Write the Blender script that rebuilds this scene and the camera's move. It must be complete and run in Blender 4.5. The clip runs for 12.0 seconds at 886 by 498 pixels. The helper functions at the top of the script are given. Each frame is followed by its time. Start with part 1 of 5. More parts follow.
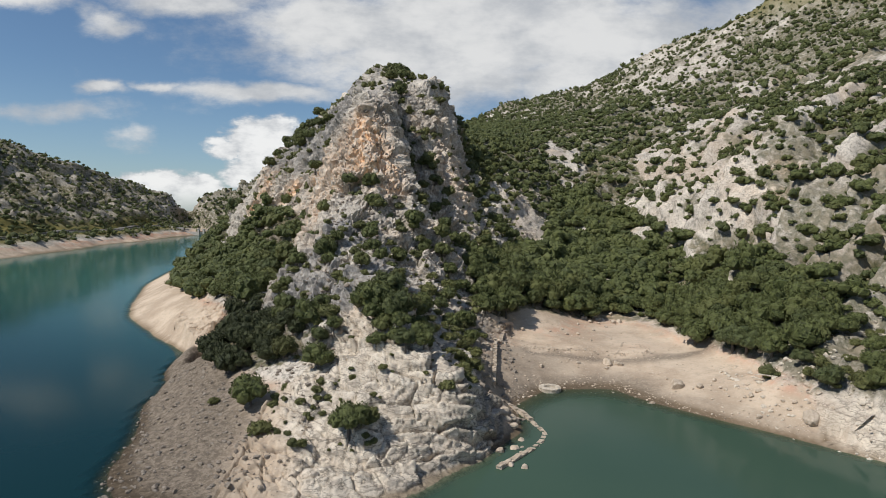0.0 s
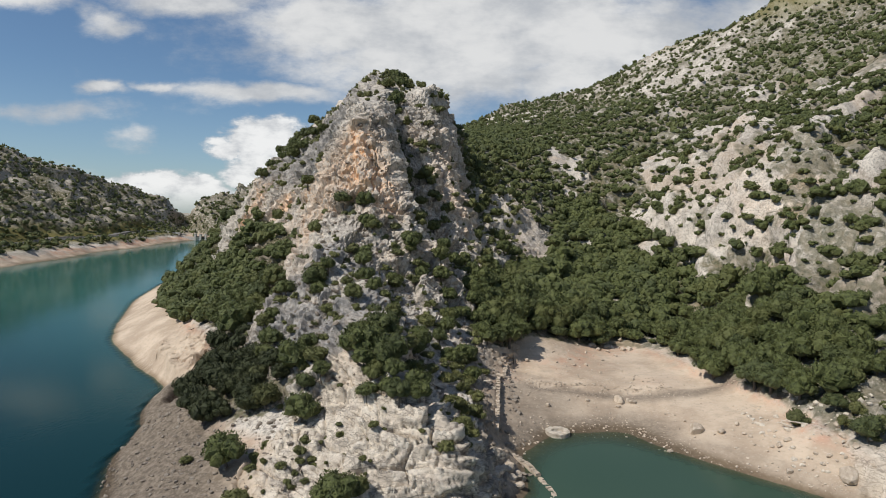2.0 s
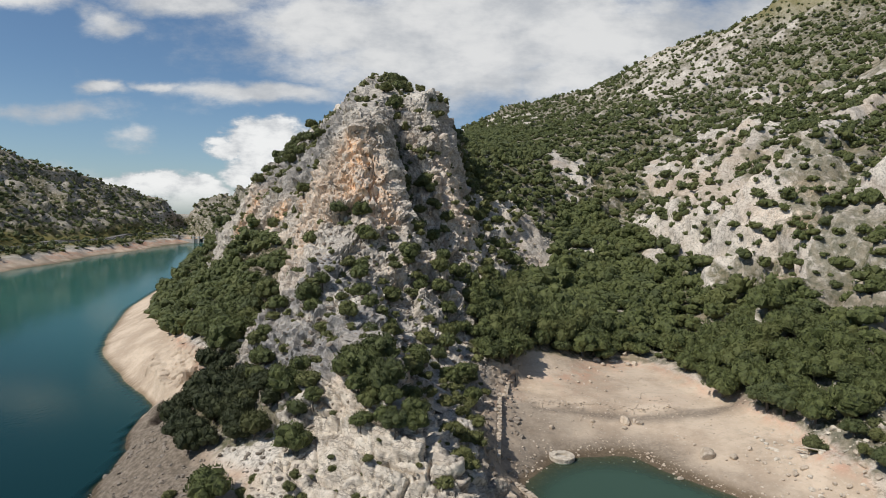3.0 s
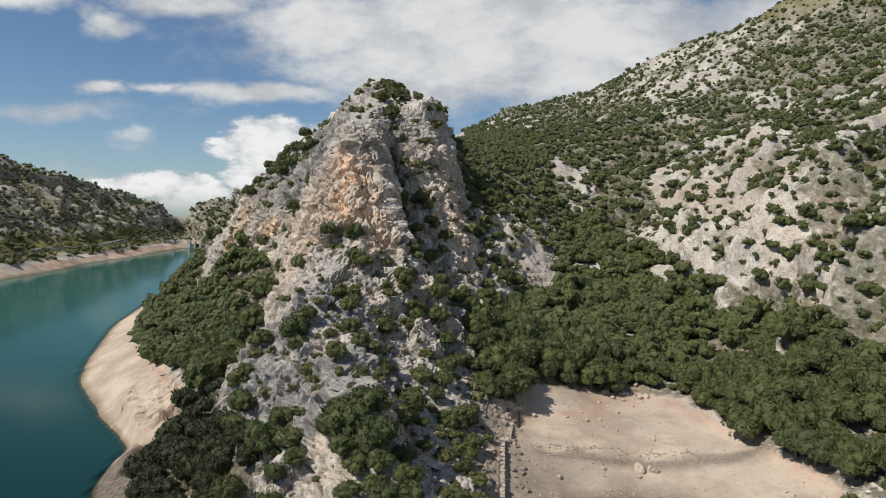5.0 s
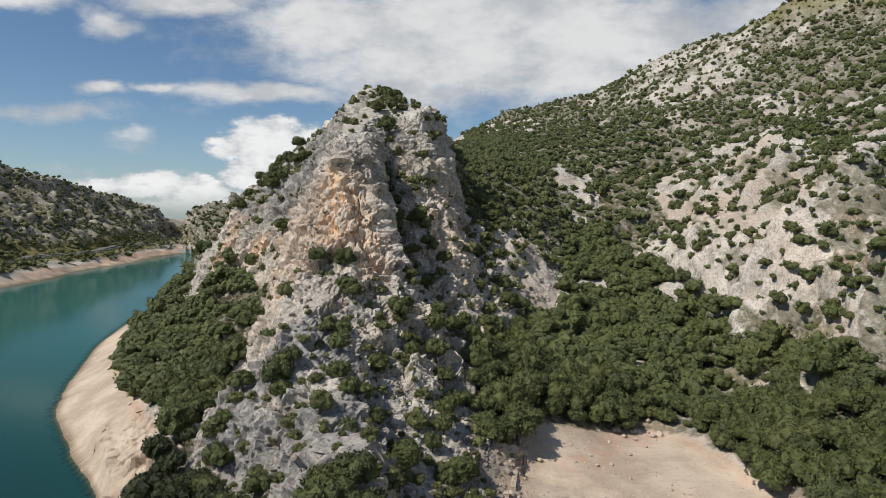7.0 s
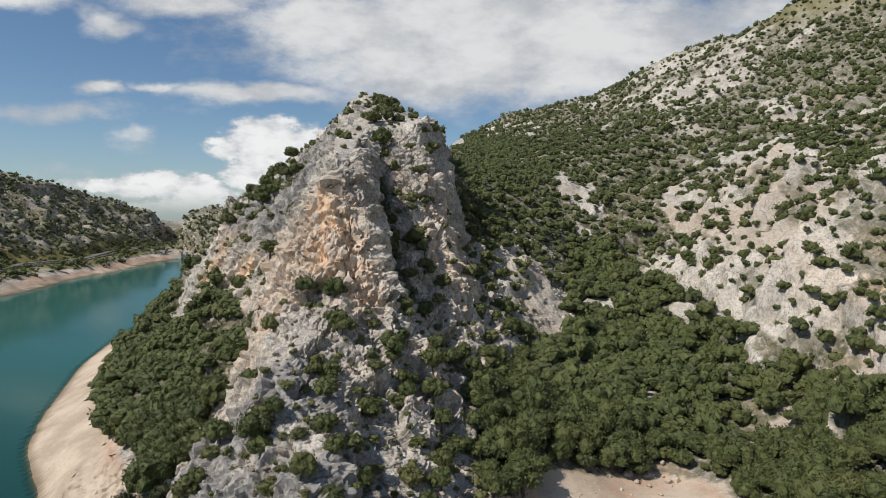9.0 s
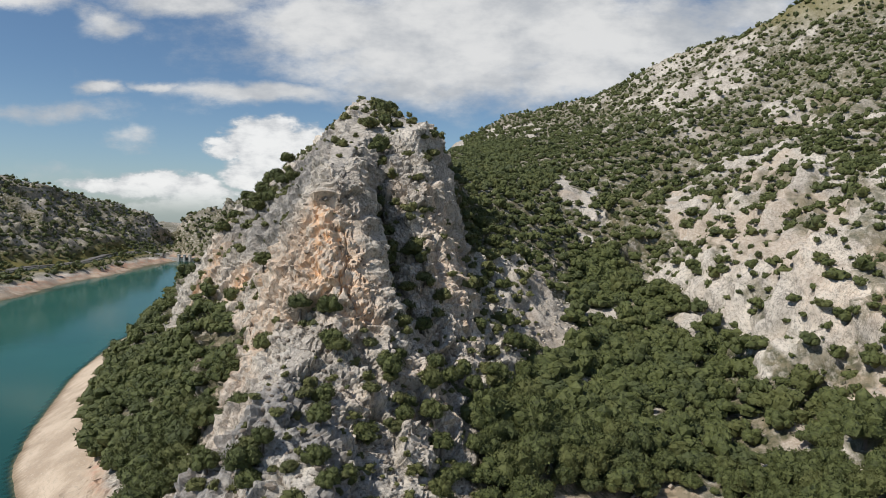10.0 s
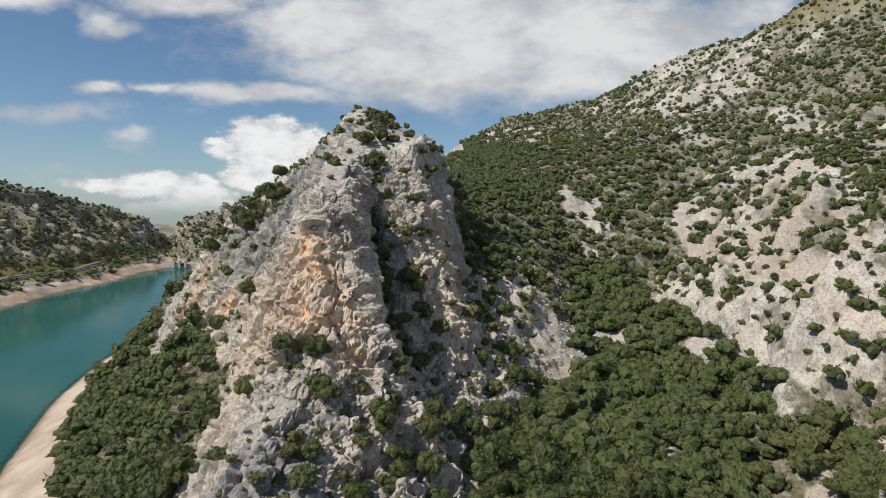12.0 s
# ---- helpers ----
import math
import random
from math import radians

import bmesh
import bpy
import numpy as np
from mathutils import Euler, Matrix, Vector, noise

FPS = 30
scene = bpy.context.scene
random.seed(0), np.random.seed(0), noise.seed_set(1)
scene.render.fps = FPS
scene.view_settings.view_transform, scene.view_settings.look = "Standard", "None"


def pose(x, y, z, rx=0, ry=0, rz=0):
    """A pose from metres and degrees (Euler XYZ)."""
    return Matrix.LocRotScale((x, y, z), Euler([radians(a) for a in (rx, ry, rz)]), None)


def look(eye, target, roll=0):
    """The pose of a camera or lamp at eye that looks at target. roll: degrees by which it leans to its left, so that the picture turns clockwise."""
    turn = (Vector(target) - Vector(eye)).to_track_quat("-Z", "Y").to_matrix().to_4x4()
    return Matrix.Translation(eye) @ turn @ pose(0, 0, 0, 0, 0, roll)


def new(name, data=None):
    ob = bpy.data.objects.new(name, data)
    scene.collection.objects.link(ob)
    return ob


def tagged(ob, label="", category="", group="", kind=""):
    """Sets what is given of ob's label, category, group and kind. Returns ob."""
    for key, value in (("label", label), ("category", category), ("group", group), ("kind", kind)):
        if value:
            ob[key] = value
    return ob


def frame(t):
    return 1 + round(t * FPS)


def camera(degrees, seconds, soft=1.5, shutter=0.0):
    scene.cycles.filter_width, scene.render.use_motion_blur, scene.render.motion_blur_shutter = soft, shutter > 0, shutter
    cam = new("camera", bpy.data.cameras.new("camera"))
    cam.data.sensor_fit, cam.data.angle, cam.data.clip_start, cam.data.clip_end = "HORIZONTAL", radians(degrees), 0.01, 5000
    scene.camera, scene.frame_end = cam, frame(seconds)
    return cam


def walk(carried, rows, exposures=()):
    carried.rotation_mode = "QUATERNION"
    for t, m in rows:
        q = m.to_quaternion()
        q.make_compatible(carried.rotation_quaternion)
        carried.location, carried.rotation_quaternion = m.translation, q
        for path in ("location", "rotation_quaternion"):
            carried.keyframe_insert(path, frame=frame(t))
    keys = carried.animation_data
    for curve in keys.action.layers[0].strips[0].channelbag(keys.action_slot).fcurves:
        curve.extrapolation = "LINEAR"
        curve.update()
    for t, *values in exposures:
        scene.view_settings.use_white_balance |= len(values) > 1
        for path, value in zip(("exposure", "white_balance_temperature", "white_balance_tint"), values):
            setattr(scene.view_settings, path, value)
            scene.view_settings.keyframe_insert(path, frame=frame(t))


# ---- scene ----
# One glide forward and up over the reservoir, one lens.
cam = camera(71.95, 12.0, soft=0.8)
PATH = [
    (0.0, look((0.000, 0.000, 32.000), (0.00, 998.00, -31.22), 1.245)),
    (1.0, look((0.092, 4.507, 34.410), (-0.20, 1002.50, -28.94), 1.211)),
    (2.0, look((0.205, 9.077, 36.775), (-0.31, 1007.06, -26.71), 1.179)),
    (3.0, look((0.335, 13.697, 39.107), (-0.35, 1011.67, -24.51), 1.148)),
    (4.0, look((0.477, 18.354, 41.420), (-0.30, 1016.32, -22.34), 1.118)),
    (5.0, look((0.623, 23.034, 43.725), (-0.18, 1020.99, -20.18), 1.089)),
    (6.0, look((0.771, 27.723, 46.036), (-0.00, 1025.67, -18.02), 1.061)),
    (7.0, look((0.913, 32.409, 48.366), (0.24, 1030.35, -15.84), 1.034)),
    (8.0, look((1.044, 37.077, 50.726), (0.54, 1035.00, -13.63), 1.008)),
    (9.0, look((1.159, 41.715, 53.130), (0.89, 1039.63, -11.39), 0.983)),
    (10.0, look((1.253, 46.308, 55.591), (1.28, 1044.21, -9.09), 0.959)),
    (11.0, look((1.320, 50.844, 58.120), (1.71, 1048.74, -6.73), 0.937)),
    (12.0, look((1.355, 55.308, 60.732), (2.18, 1053.19, -4.29), 0.915)),
]
walk(cam, PATH)


# ---- light: sun from the southwest, high, a blue sky with drifting cloud ----
SUN_AZ, SUN_EL = radians(-119), radians(49)  # azimuth clockwise from +y
sun = new("sun", bpy.data.lights.new("sun", "SUN"))
sun.data.energy, sun.data.angle, sun.data.color = 4.0, radians(0.6), (1.0, 0.962, 0.91)
to_sun = Vector((math.sin(SUN_AZ) * math.cos(SUN_EL), math.cos(SUN_AZ) * math.cos(SUN_EL), math.sin(SUN_EL)))
sun.matrix_world = look(to_sun * 400, (0, 0, 0))
scene.view_settings.exposure = 0.0


class Nodes:
    """Short ways to write a node tree."""

    def __init__(self, tree):
        self.tree = tree
        tree.nodes.clear()

    def add(self, kind, props=None, **inputs):
        n = self.tree.nodes.new("ShaderNode" + kind)
        for k, v in (props or {}).items():
            setattr(n, k, v)
        for k, v in inputs.items():
            self.put(n, k.replace("_", " "), v)
        return n

    def put(self, n, key, v):
        socket = n.inputs[int(key[1:])] if key[0] == "i" and key[1:].isdigit() else n.inputs[key]
        if isinstance(v, bpy.types.NodeSocket):
            self.tree.links.new(v, socket)
        else:
            socket.default_value = v

    def math(self, op, a, b=0.0, c=0.0, clamp=False):
        return self.add("Math", {"operation": op, "use_clamp": clamp}, i0=a, i1=b, i2=c).outputs[0]

    def mix(self, f, a, b, how="MIX"):
        n = self.add("Mix", {"data_type": "RGBA", "blend_type": how, "clamp_factor": True})
        self.put(n, "i0", f), self.put(n, "i6", a), self.put(n, "i7", b)
        return n.outputs[2]

    def noise(self, at, scale, detail=4.0, rough=0.55, out=0, **more):
        return self.add("TexNoise", None, Vector=at, Scale=scale, Detail=detail, Roughness=rough, **more).outputs[out]

    def step(self, v, lo, hi, a=0.0, b=1.0):
        n = self.add("MapRange", {"interpolation_type": "SMOOTHSTEP"}, i0=v, i1=lo, i2=hi, i3=a, i4=b)
        return n.outputs[0]

    def attr(self, name):
        return self.add("Attribute", {"attribute_name": name}).outputs["Fac"]

    def stretch(self, at, sx, sy, sz):
        return self.add("Mapping", None, Vector=at, Scale=(sx, sy, sz)).outputs[0]


def rgb(r, g, b):
    return (r, g, b, 1.0)


def make_sky():
    world = bpy.data.worlds.new("sky")
    scene.world = world
    world.use_nodes = True
    n = Nodes(world.node_tree)
    sky = n.add("TexSky", {"sky_type": "NISHITA", "sun_disc": False, "sun_elevation": SUN_EL, "sun_rotation": SUN_AZ, "altitude": 600.0, "air_density": 1.0, "dust_density": 0.3, "ozone_density": 3.0}).outputs[0]
    way = n.add("TexCoord").outputs["Generated"]
    xyz = n.add("SeparateXYZ", None, Vector=way)
    # a flat cloud deck: look along the ray to a level sheet
    lift = n.math("MAXIMUM", n.math("ADD", xyz.outputs[2], 0.16), 0.05)
    deck = n.add("CombineXYZ", None, X=n.math("DIVIDE", xyz.outputs[0], lift), Y=n.math("DIVIDE", xyz.outputs[1], lift), Z=0.35).outputs[0]
    # bearing and height of the ray over the valley, ruffled
    ahead = n.step(xyz.outputs[1], 0.25, 0.55)
    level = n.math("MAXIMUM", xyz.outputs[1], 0.05)
    u, v = n.math("DIVIDE", xyz.outputs[0], level), n.math("DIVIDE", xyz.outputs[2], level)
    flat = n.add("CombineXYZ", None, X=u, Y=n.math("MULTIPLY", v, 1.9), Z=0.0).outputs[0]
    ruffle = n.add("SeparateXYZ", None, Vector=n.noise(flat, 5.0, 7.0, 0.6, out=1))
    u = n.math("ADD", u, n.math("MULTIPLY", n.math("SUBTRACT", ruffle.outputs[0], 0.5), 0.13))
    v = n.math("ADD", v, n.math("MULTIPLY", n.math("SUBTRACT", ruffle.outputs[1], 0.5), 0.07))
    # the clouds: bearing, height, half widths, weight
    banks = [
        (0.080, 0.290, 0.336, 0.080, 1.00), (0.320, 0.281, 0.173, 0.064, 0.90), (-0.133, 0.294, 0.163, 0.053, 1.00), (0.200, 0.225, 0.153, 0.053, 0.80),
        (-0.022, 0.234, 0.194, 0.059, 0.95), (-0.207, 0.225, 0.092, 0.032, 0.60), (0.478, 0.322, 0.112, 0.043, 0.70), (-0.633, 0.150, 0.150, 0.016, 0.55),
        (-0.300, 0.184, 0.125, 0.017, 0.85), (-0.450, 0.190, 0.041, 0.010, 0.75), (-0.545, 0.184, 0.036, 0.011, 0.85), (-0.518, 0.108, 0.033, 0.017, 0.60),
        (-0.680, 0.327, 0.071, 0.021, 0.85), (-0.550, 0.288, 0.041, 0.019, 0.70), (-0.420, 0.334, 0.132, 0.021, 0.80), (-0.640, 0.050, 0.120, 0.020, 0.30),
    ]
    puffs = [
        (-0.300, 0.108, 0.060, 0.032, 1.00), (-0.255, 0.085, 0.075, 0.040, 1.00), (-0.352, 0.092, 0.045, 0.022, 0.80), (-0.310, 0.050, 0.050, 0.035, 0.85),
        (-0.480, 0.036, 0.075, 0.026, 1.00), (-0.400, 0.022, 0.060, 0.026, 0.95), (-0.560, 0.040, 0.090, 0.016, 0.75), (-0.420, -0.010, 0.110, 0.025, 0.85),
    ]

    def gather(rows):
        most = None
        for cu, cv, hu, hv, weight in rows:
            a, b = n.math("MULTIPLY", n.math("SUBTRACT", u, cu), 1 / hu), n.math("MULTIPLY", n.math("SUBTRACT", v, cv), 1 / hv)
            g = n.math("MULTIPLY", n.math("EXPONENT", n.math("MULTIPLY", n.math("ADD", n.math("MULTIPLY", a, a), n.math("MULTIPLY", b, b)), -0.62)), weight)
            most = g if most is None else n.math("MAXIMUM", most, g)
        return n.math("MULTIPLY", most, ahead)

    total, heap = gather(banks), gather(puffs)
    rest = n.math("MULTIPLY", n.step(n.noise(deck, 0.55, 7.0, 0.6), 0.50, 0.72), n.math("SUBTRACT", 1.0, ahead))
    fray = n.noise(flat, 11.0, 9.0, 0.62)
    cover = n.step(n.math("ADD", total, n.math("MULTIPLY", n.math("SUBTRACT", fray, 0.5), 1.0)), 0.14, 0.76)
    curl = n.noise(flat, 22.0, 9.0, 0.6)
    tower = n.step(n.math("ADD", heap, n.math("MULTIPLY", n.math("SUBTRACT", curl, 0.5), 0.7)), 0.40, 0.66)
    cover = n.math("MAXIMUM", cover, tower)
    cover = n.math("MULTIPLY", n.math("MAXIMUM", cover, rest), n.step(xyz.outputs[2], -0.02, 0.03))
    billow = n.math("ADD", n.noise(flat, 6.0, 8.0, 0.6), n.math("MULTIPLY", n.math("SUBTRACT", total, 0.6), 0.22))
    cloud = n.mix(n.step(billow, 0.36, 0.66), rgb(6.7, 7.0, 7.4), rgb(10.6, 10.6, 10.5))
    white = n.mix(n.step(n.math("ADD", curl, n.math("MULTIPLY", heap, 0.25)), 0.45, 0.80), rgb(8.0, 8.2, 8.5), rgb(12.4, 12.4, 12.3))
    cloud = n.mix(tower, cloud, white)
    clear = n.mix(1.0, sky, rgb(0.92, 1.06, 1.16), "MULTIPLY")
    haze = n.mix(n.step(xyz.outputs[2], 0.0, 0.20, 0.28, 0.05), clear, rgb(5.0, 6.6, 8.2))
    colour = n.mix(n.math("MULTIPLY", cover, 0.94), haze, cloud)
    back = n.add("Background", None, Color=colour, Strength=0.072)
    n.tree.links.new(back.outputs[0], n.add("OutputWorld").inputs[0])


make_sky()


# ---- materials ----
def shader(name):
    m = bpy.data.materials.new(name)
    m.use_nodes = True
    n = Nodes(m.node_tree)
    bsdf = n.add("BsdfPrincipled")
    n.tree.links.new(bsdf.outputs[0], n.add("OutputMaterial").inputs[0])
    return m, n, bsdf, n.add("NewGeometry").outputs["Position"]


def bump(n, bsdf, *layers):
    last = None
    for height, strength, distance in layers:
        b = n.add("Bump", None, Height=height, Strength=strength, Distance=distance)
        if last:
            n.put(b, "Normal", last)
        last = b.outputs[0]
    n.put(bsdf, "Normal", last)


def cracks(n, at, scale, thin):
    """Broken dark joints: the edges of warped cells."""
    warp = n.add("VectorMath", {"operation": "MULTIPLY_ADD"}, i0=n.noise(at, scale * 1.7, 4.0, 0.65, out=1), i1=(1.1 / scale,) * 3, i2=at).outputs[0]
    cell = n.add("TexVoronoi", {"feature": "DISTANCE_TO_EDGE"}, Vector=warp, Scale=scale).outputs["Distance"]
    return n.math("MULTIPLY", n.step(cell, 0.0, thin, 1.0, 0.0), n.step(n.noise(at, scale * 0.8, 3.0, 0.6), 0.42, 0.56))


def limestone_colour(n, at):
    """Pale karst limestone: broad tone, lichen blotches, dark runnels, joints and pits."""
    broad = n.noise(at, 0.07, 4.0, 0.6)
    tone = n.mix(n.step(broad, 0.36, 0.64), rgb(0.45, 0.395, 0.33), rgb(0.645, 0.58, 0.49))
    lichen = n.step(n.noise(at, 0.5, 9.0, 0.75), 0.53, 0.62)
    tone = n.mix(n.math("MULTIPLY", lichen, 0.5), tone, rgb(0.33, 0.295, 0.25))
    runnel = n.step(n.noise(n.stretch(at, 1.3, 1.3, 0.25), 1.0, 8.0, 0.78), 0.535, 0.58)
    tone = n.mix(n.math("MULTIPLY", runnel, 0.5), tone, rgb(0.17, 0.16, 0.14))
    bright = n.step(n.noise(at, 1.1, 8.0, 0.75), 0.52, 0.60)
    tone = n.mix(n.math("MULTIPLY", bright, 0.6), tone, rgb(0.69, 0.63, 0.545))
    pit = n.step(n.noise(at, 1.6, 8.0, 0.82), 0.53, 0.58)
    tone = n.mix(n.math("MULTIPLY", pit, 0.62), tone, rgb(0.11, 0.10, 0.085))
    joint = n.math("MAXIMUM", cracks(n, n.stretch(at, 1.0, 1.0, 0.7), 0.22, 0.045), cracks(n, n.stretch(at, 1.0, 1.0, 0.8), 0.6, 0.06))
    return n.mix(n.math("MULTIPLY", joint, 0.55), tone, rgb(0.075, 0.07, 0.06))


def make_land():
    m, n, bsdf, at = shader("limestone_land")
    rock = limestone_colour(n, at)
    rust = n.math("MULTIPLY", n.attr("rust"), n.step(n.noise(n.stretch(at, 0.5, 0.5, 0.25), 1.0, 5.0, 0.65), 0.30, 0.55))
    rock = n.mix(n.math("MULTIPLY", rust, 0.95), rock, n.mix(n.step(n.noise(at, 0.8, 5.0, 0.7), 0.4, 0.6), rgb(0.80, 0.47, 0.24), rgb(0.86, 0.66, 0.48)))
    # weathered grey rock, darkened to hold the cloud shade on the shoulder too
    rock = n.mix(n.math("MULTIPLY", n.attr("grey"), n.step(n.noise(at, 0.3, 6.0, 0.7), 0.40, 0.58, 0.55, 0.92)), rock, n.mix(n.step(n.noise(at, 1.2, 6.0, 0.7), 0.40, 0.62), rgb(0.165, 0.157, 0.147), rgb(0.36, 0.343, 0.32)))
    # bleached shore below the old water line
    mud = n.mix(n.step(n.noise(at, 0.12, 5.0, 0.6), 0.36, 0.64), rgb(0.42, 0.325, 0.235), rgb(0.585, 0.47, 0.35))
    mud = n.mix(n.math("MULTIPLY", n.step(n.noise(n.stretch(at, 0.25, 0.6, 3.0), 1.0, 6.0, 0.65), 0.50, 0.68), 0.4), mud, rgb(0.36, 0.30, 0.23))
    mud = n.mix(n.math("MULTIPLY", n.step(n.noise(at, 2.2, 5.0, 0.7), 0.54, 0.68), 0.6), mud, rgb(0.60, 0.515, 0.41))
    mud = n.mix(n.math("MULTIPLY", n.step(n.noise(at, 1.5, 7.0, 0.75), 0.57, 0.66), 0.45), mud, rgb(0.28, 0.235, 0.18))
    clay = n.math("MULTIPLY", n.attr("clay"), n.step(n.noise(at, 0.35, 5.0, 0.65), 0.38, 0.62))
    mud = n.mix(n.math("MULTIPLY", clay, 0.7), mud, rgb(0.54, 0.265, 0.165))
    washed = n.mix(n.step(n.noise(at, 0.5, 7.0, 0.7), 0.38, 0.62), rgb(0.52, 0.44, 0.345), rgb(0.77, 0.68, 0.55))
    washed = n.mix(n.math("MULTIPLY", n.math("MAXIMUM", cracks(n, n.stretch(at, 0.35, 0.35, 1.3), 0.5, 0.07), cracks(n, n.stretch(at, 0.6, 0.6, 1.3), 1.1, 0.10)), 0.85), washed, rgb(0.12, 0.10, 0.08))
    washed = n.mix(n.math("MULTIPLY", n.step(n.noise(n.stretch(at, 2.2, 2.2, 0.16), 1.0, 5.0, 0.65), 0.55, 0.66), 0.35), washed, rgb(0.40, 0.34, 0.275))
    washed = n.mix(n.math("MULTIPLY", n.step(n.noise(at, 1.5, 8.0, 0.82), 0.53, 0.58), 0.55), washed, rgb(0.27, 0.235, 0.19))
    washed = n.mix(0.2, washed, rock)
    shore = n.mix(n.attr("bare"), mud, washed)
    colour = n.mix(n.attr("bank"), rock, shore)
    # brown-grey gravel, toned down further to carry cloud shade on the near slope
    stony = n.mix(n.step(n.noise(at, 1.4, 8.0, 0.75), 0.42, 0.60), rgb(0.125, 0.10, 0.074), rgb(0.24, 0.195, 0.148))
    stony = n.mix(n.math("MULTIPLY", n.step(n.noise(at, 4.5, 4.0, 0.7), 0.58, 0.70), 0.6), stony, rgb(0.48, 0.415, 0.335))
    colour = n.mix(n.attr("gravel"), colour, stony)
    scree = n.mix(n.step(n.noise(at, 1.8, 6.0, 0.7), 0.38, 0.64), rgb(0.36, 0.275, 0.20), rgb(0.60, 0.51, 0.41))
    colour = n.mix(n.attr("scree"), colour, scree)
    duff = n.mix(n.step(n.noise(at, 0.6, 5.0, 0.6), 0.38, 0.62), rgb(0.055, 0.06, 0.025), rgb(0.17, 0.145, 0.085))
    colour = n.mix(n.math("MULTIPLY", n.attr("wood"), n.step(n.noise(at, 0.45, 6.0, 0.7), 0.28, 0.55)), colour, duff)
    turf = n.mix(n.noise(at, 0.25, 6.0, 0.65), rgb(0.10, 0.095, 0.025), rgb(0.24, 0.20, 0.07))
    colour = n.mix(n.attr("grass"), colour, turf)
    colour = n.mix(n.attr("wet"), colour, n.mix(1.0, colour, rgb(0.50, 0.46, 0.40), "MULTIPLY"))
    n.put(bsdf, "Base Color", colour)
    n.put(bsdf, "Roughness", 0.92), n.put(bsdf, "Specular IOR Level", 0.2)
    rough = n.math("SUBTRACT", 1.0, n.math("MULTIPLY", n.attr("bank"), 0.6))
    rough = n.math("MAXIMUM", rough, n.attr("bare"))
    bump(n, bsdf, (n.noise(at, 0.9, 9.0, 0.75), n.math("MULTIPLY", rough, 0.42), 0.4), (n.noise(n.stretch(at, 1.0, 1.0, 0.35), 2.2, 6.0, 0.75), n.math("MULTIPLY", rough, 0.6), 0.22), (n.noise(at, 4.0, 5.0, 0.75), 0.5, 0.1))
    return m


def make_stone(name, dark, light):
    m, n, bsdf, at = shader(name)
    here = n.add("ObjectInfo").outputs["Random"]
    c = n.mix(n.step(n.noise(at, 1.3, 6.0, 0.65), 0.35, 0.66), dark, light)
    c = n.mix(n.math("MULTIPLY", here, 0.35), c, n.mix(0.5, dark, rgb(0.2, 0.18, 0.15)))
    n.put(bsdf, "Base Color", c)
    n.put(bsdf, "Roughness", 0.9), n.put(bsdf, "Specular IOR Level", 0.2)
    bump(n, bsdf, (n.noise(at, 3.0, 7.0, 0.7), 0.8, 0.2))
    return m


def make_leaves(name, dark, light, tip):
    """Leaf masses: tone differs from tree to tree and from tuft to tuft."""
    m, n, bsdf, at = shader(name)
    info = n.add("NewGeometry").outputs["Random Per Island"]
    tree = n.attr("tone")
    own = n.add("ObjectInfo").outputs["Random"]
    tree = n.math("FRACT", n.math("ADD", tree, own))
    c = n.mix(n.step(n.noise(at, 1.6, 4.0, 0.7), 0.32, 0.68), dark, light)
    c = n.mix(n.math("MULTIPLY", info, 0.35), c, tip)
    c = n.mix(n.step(tree, 0.72, 1.0, 0.0, 0.45), c, rgb(0.125, 0.125, 0.042))
    c = n.mix(n.step(tree, 0.0, 0.3, 0.4, 0.0), c, rgb(0.050, 0.062, 0.030))
    n.put(bsdf, "Base Color", c)
    n.put(bsdf, "Roughness", 0.62), n.put(bsdf, "Specular IOR Level", 0.25)
    n.put(bsdf, "Subsurface Weight", 0.0)
    bump(n, bsdf, (n.noise(at, 6.0, 5.0, 0.75), 0.8, 0.16))
    return m


def make_bark():
    m, n, bsdf, at = shader("bark")
    n.put(bsdf, "Base Color", n.mix(n.noise(n.stretch(at, 6, 6, 1.2), 2.0, 5.0, 0.6), rgb(0.07, 0.055, 0.04), rgb(0.2, 0.17, 0.14)))
    n.put(bsdf, "Roughness", 0.95)
    return m


def make_water():
    m, n, bsdf, at = shader("lake_water")
    murk = n.step(n.noise(at, 0.02, 3.0, 0.5), 0.35, 0.65)
    inlet = n.attr("inlet")
    deep = n.mix(murk, rgb(0.026, 0.108, 0.090), rgb(0.030, 0.118, 0.097))
    # cloud shadow over the near water, painted into its colour
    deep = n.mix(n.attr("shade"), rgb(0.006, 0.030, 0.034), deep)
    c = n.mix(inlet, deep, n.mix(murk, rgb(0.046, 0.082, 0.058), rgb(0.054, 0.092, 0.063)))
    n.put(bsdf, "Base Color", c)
    n.put(bsdf, "Roughness", 0.09), n.put(bsdf, "IOR", 1.33), n.put(bsdf, "Specular IOR Level", 0.08)
    ripple = n.noise(n.stretch(at, 1.0, 0.6, 1.0), 1.1, 5.0, 0.6)
    bump(n, bsdf, (ripple, 0.10, 0.10), (n.noise(at, 0.25, 3.0, 0.5), 0.05, 0.2))
    clear = n.add("BsdfTransparent", None, Color=rgb(0.75, 0.86, 0.80))
    both = n.add("MixShader", None, i0=n.attr("depth"), i1=clear.outputs[0], i2=bsdf.outputs[0])
    out = [k for k in n.tree.nodes if k.bl_idname == "ShaderNodeOutputMaterial"][0]
    n.tree.links.new(both.outputs[0], out.inputs[0])
    return m


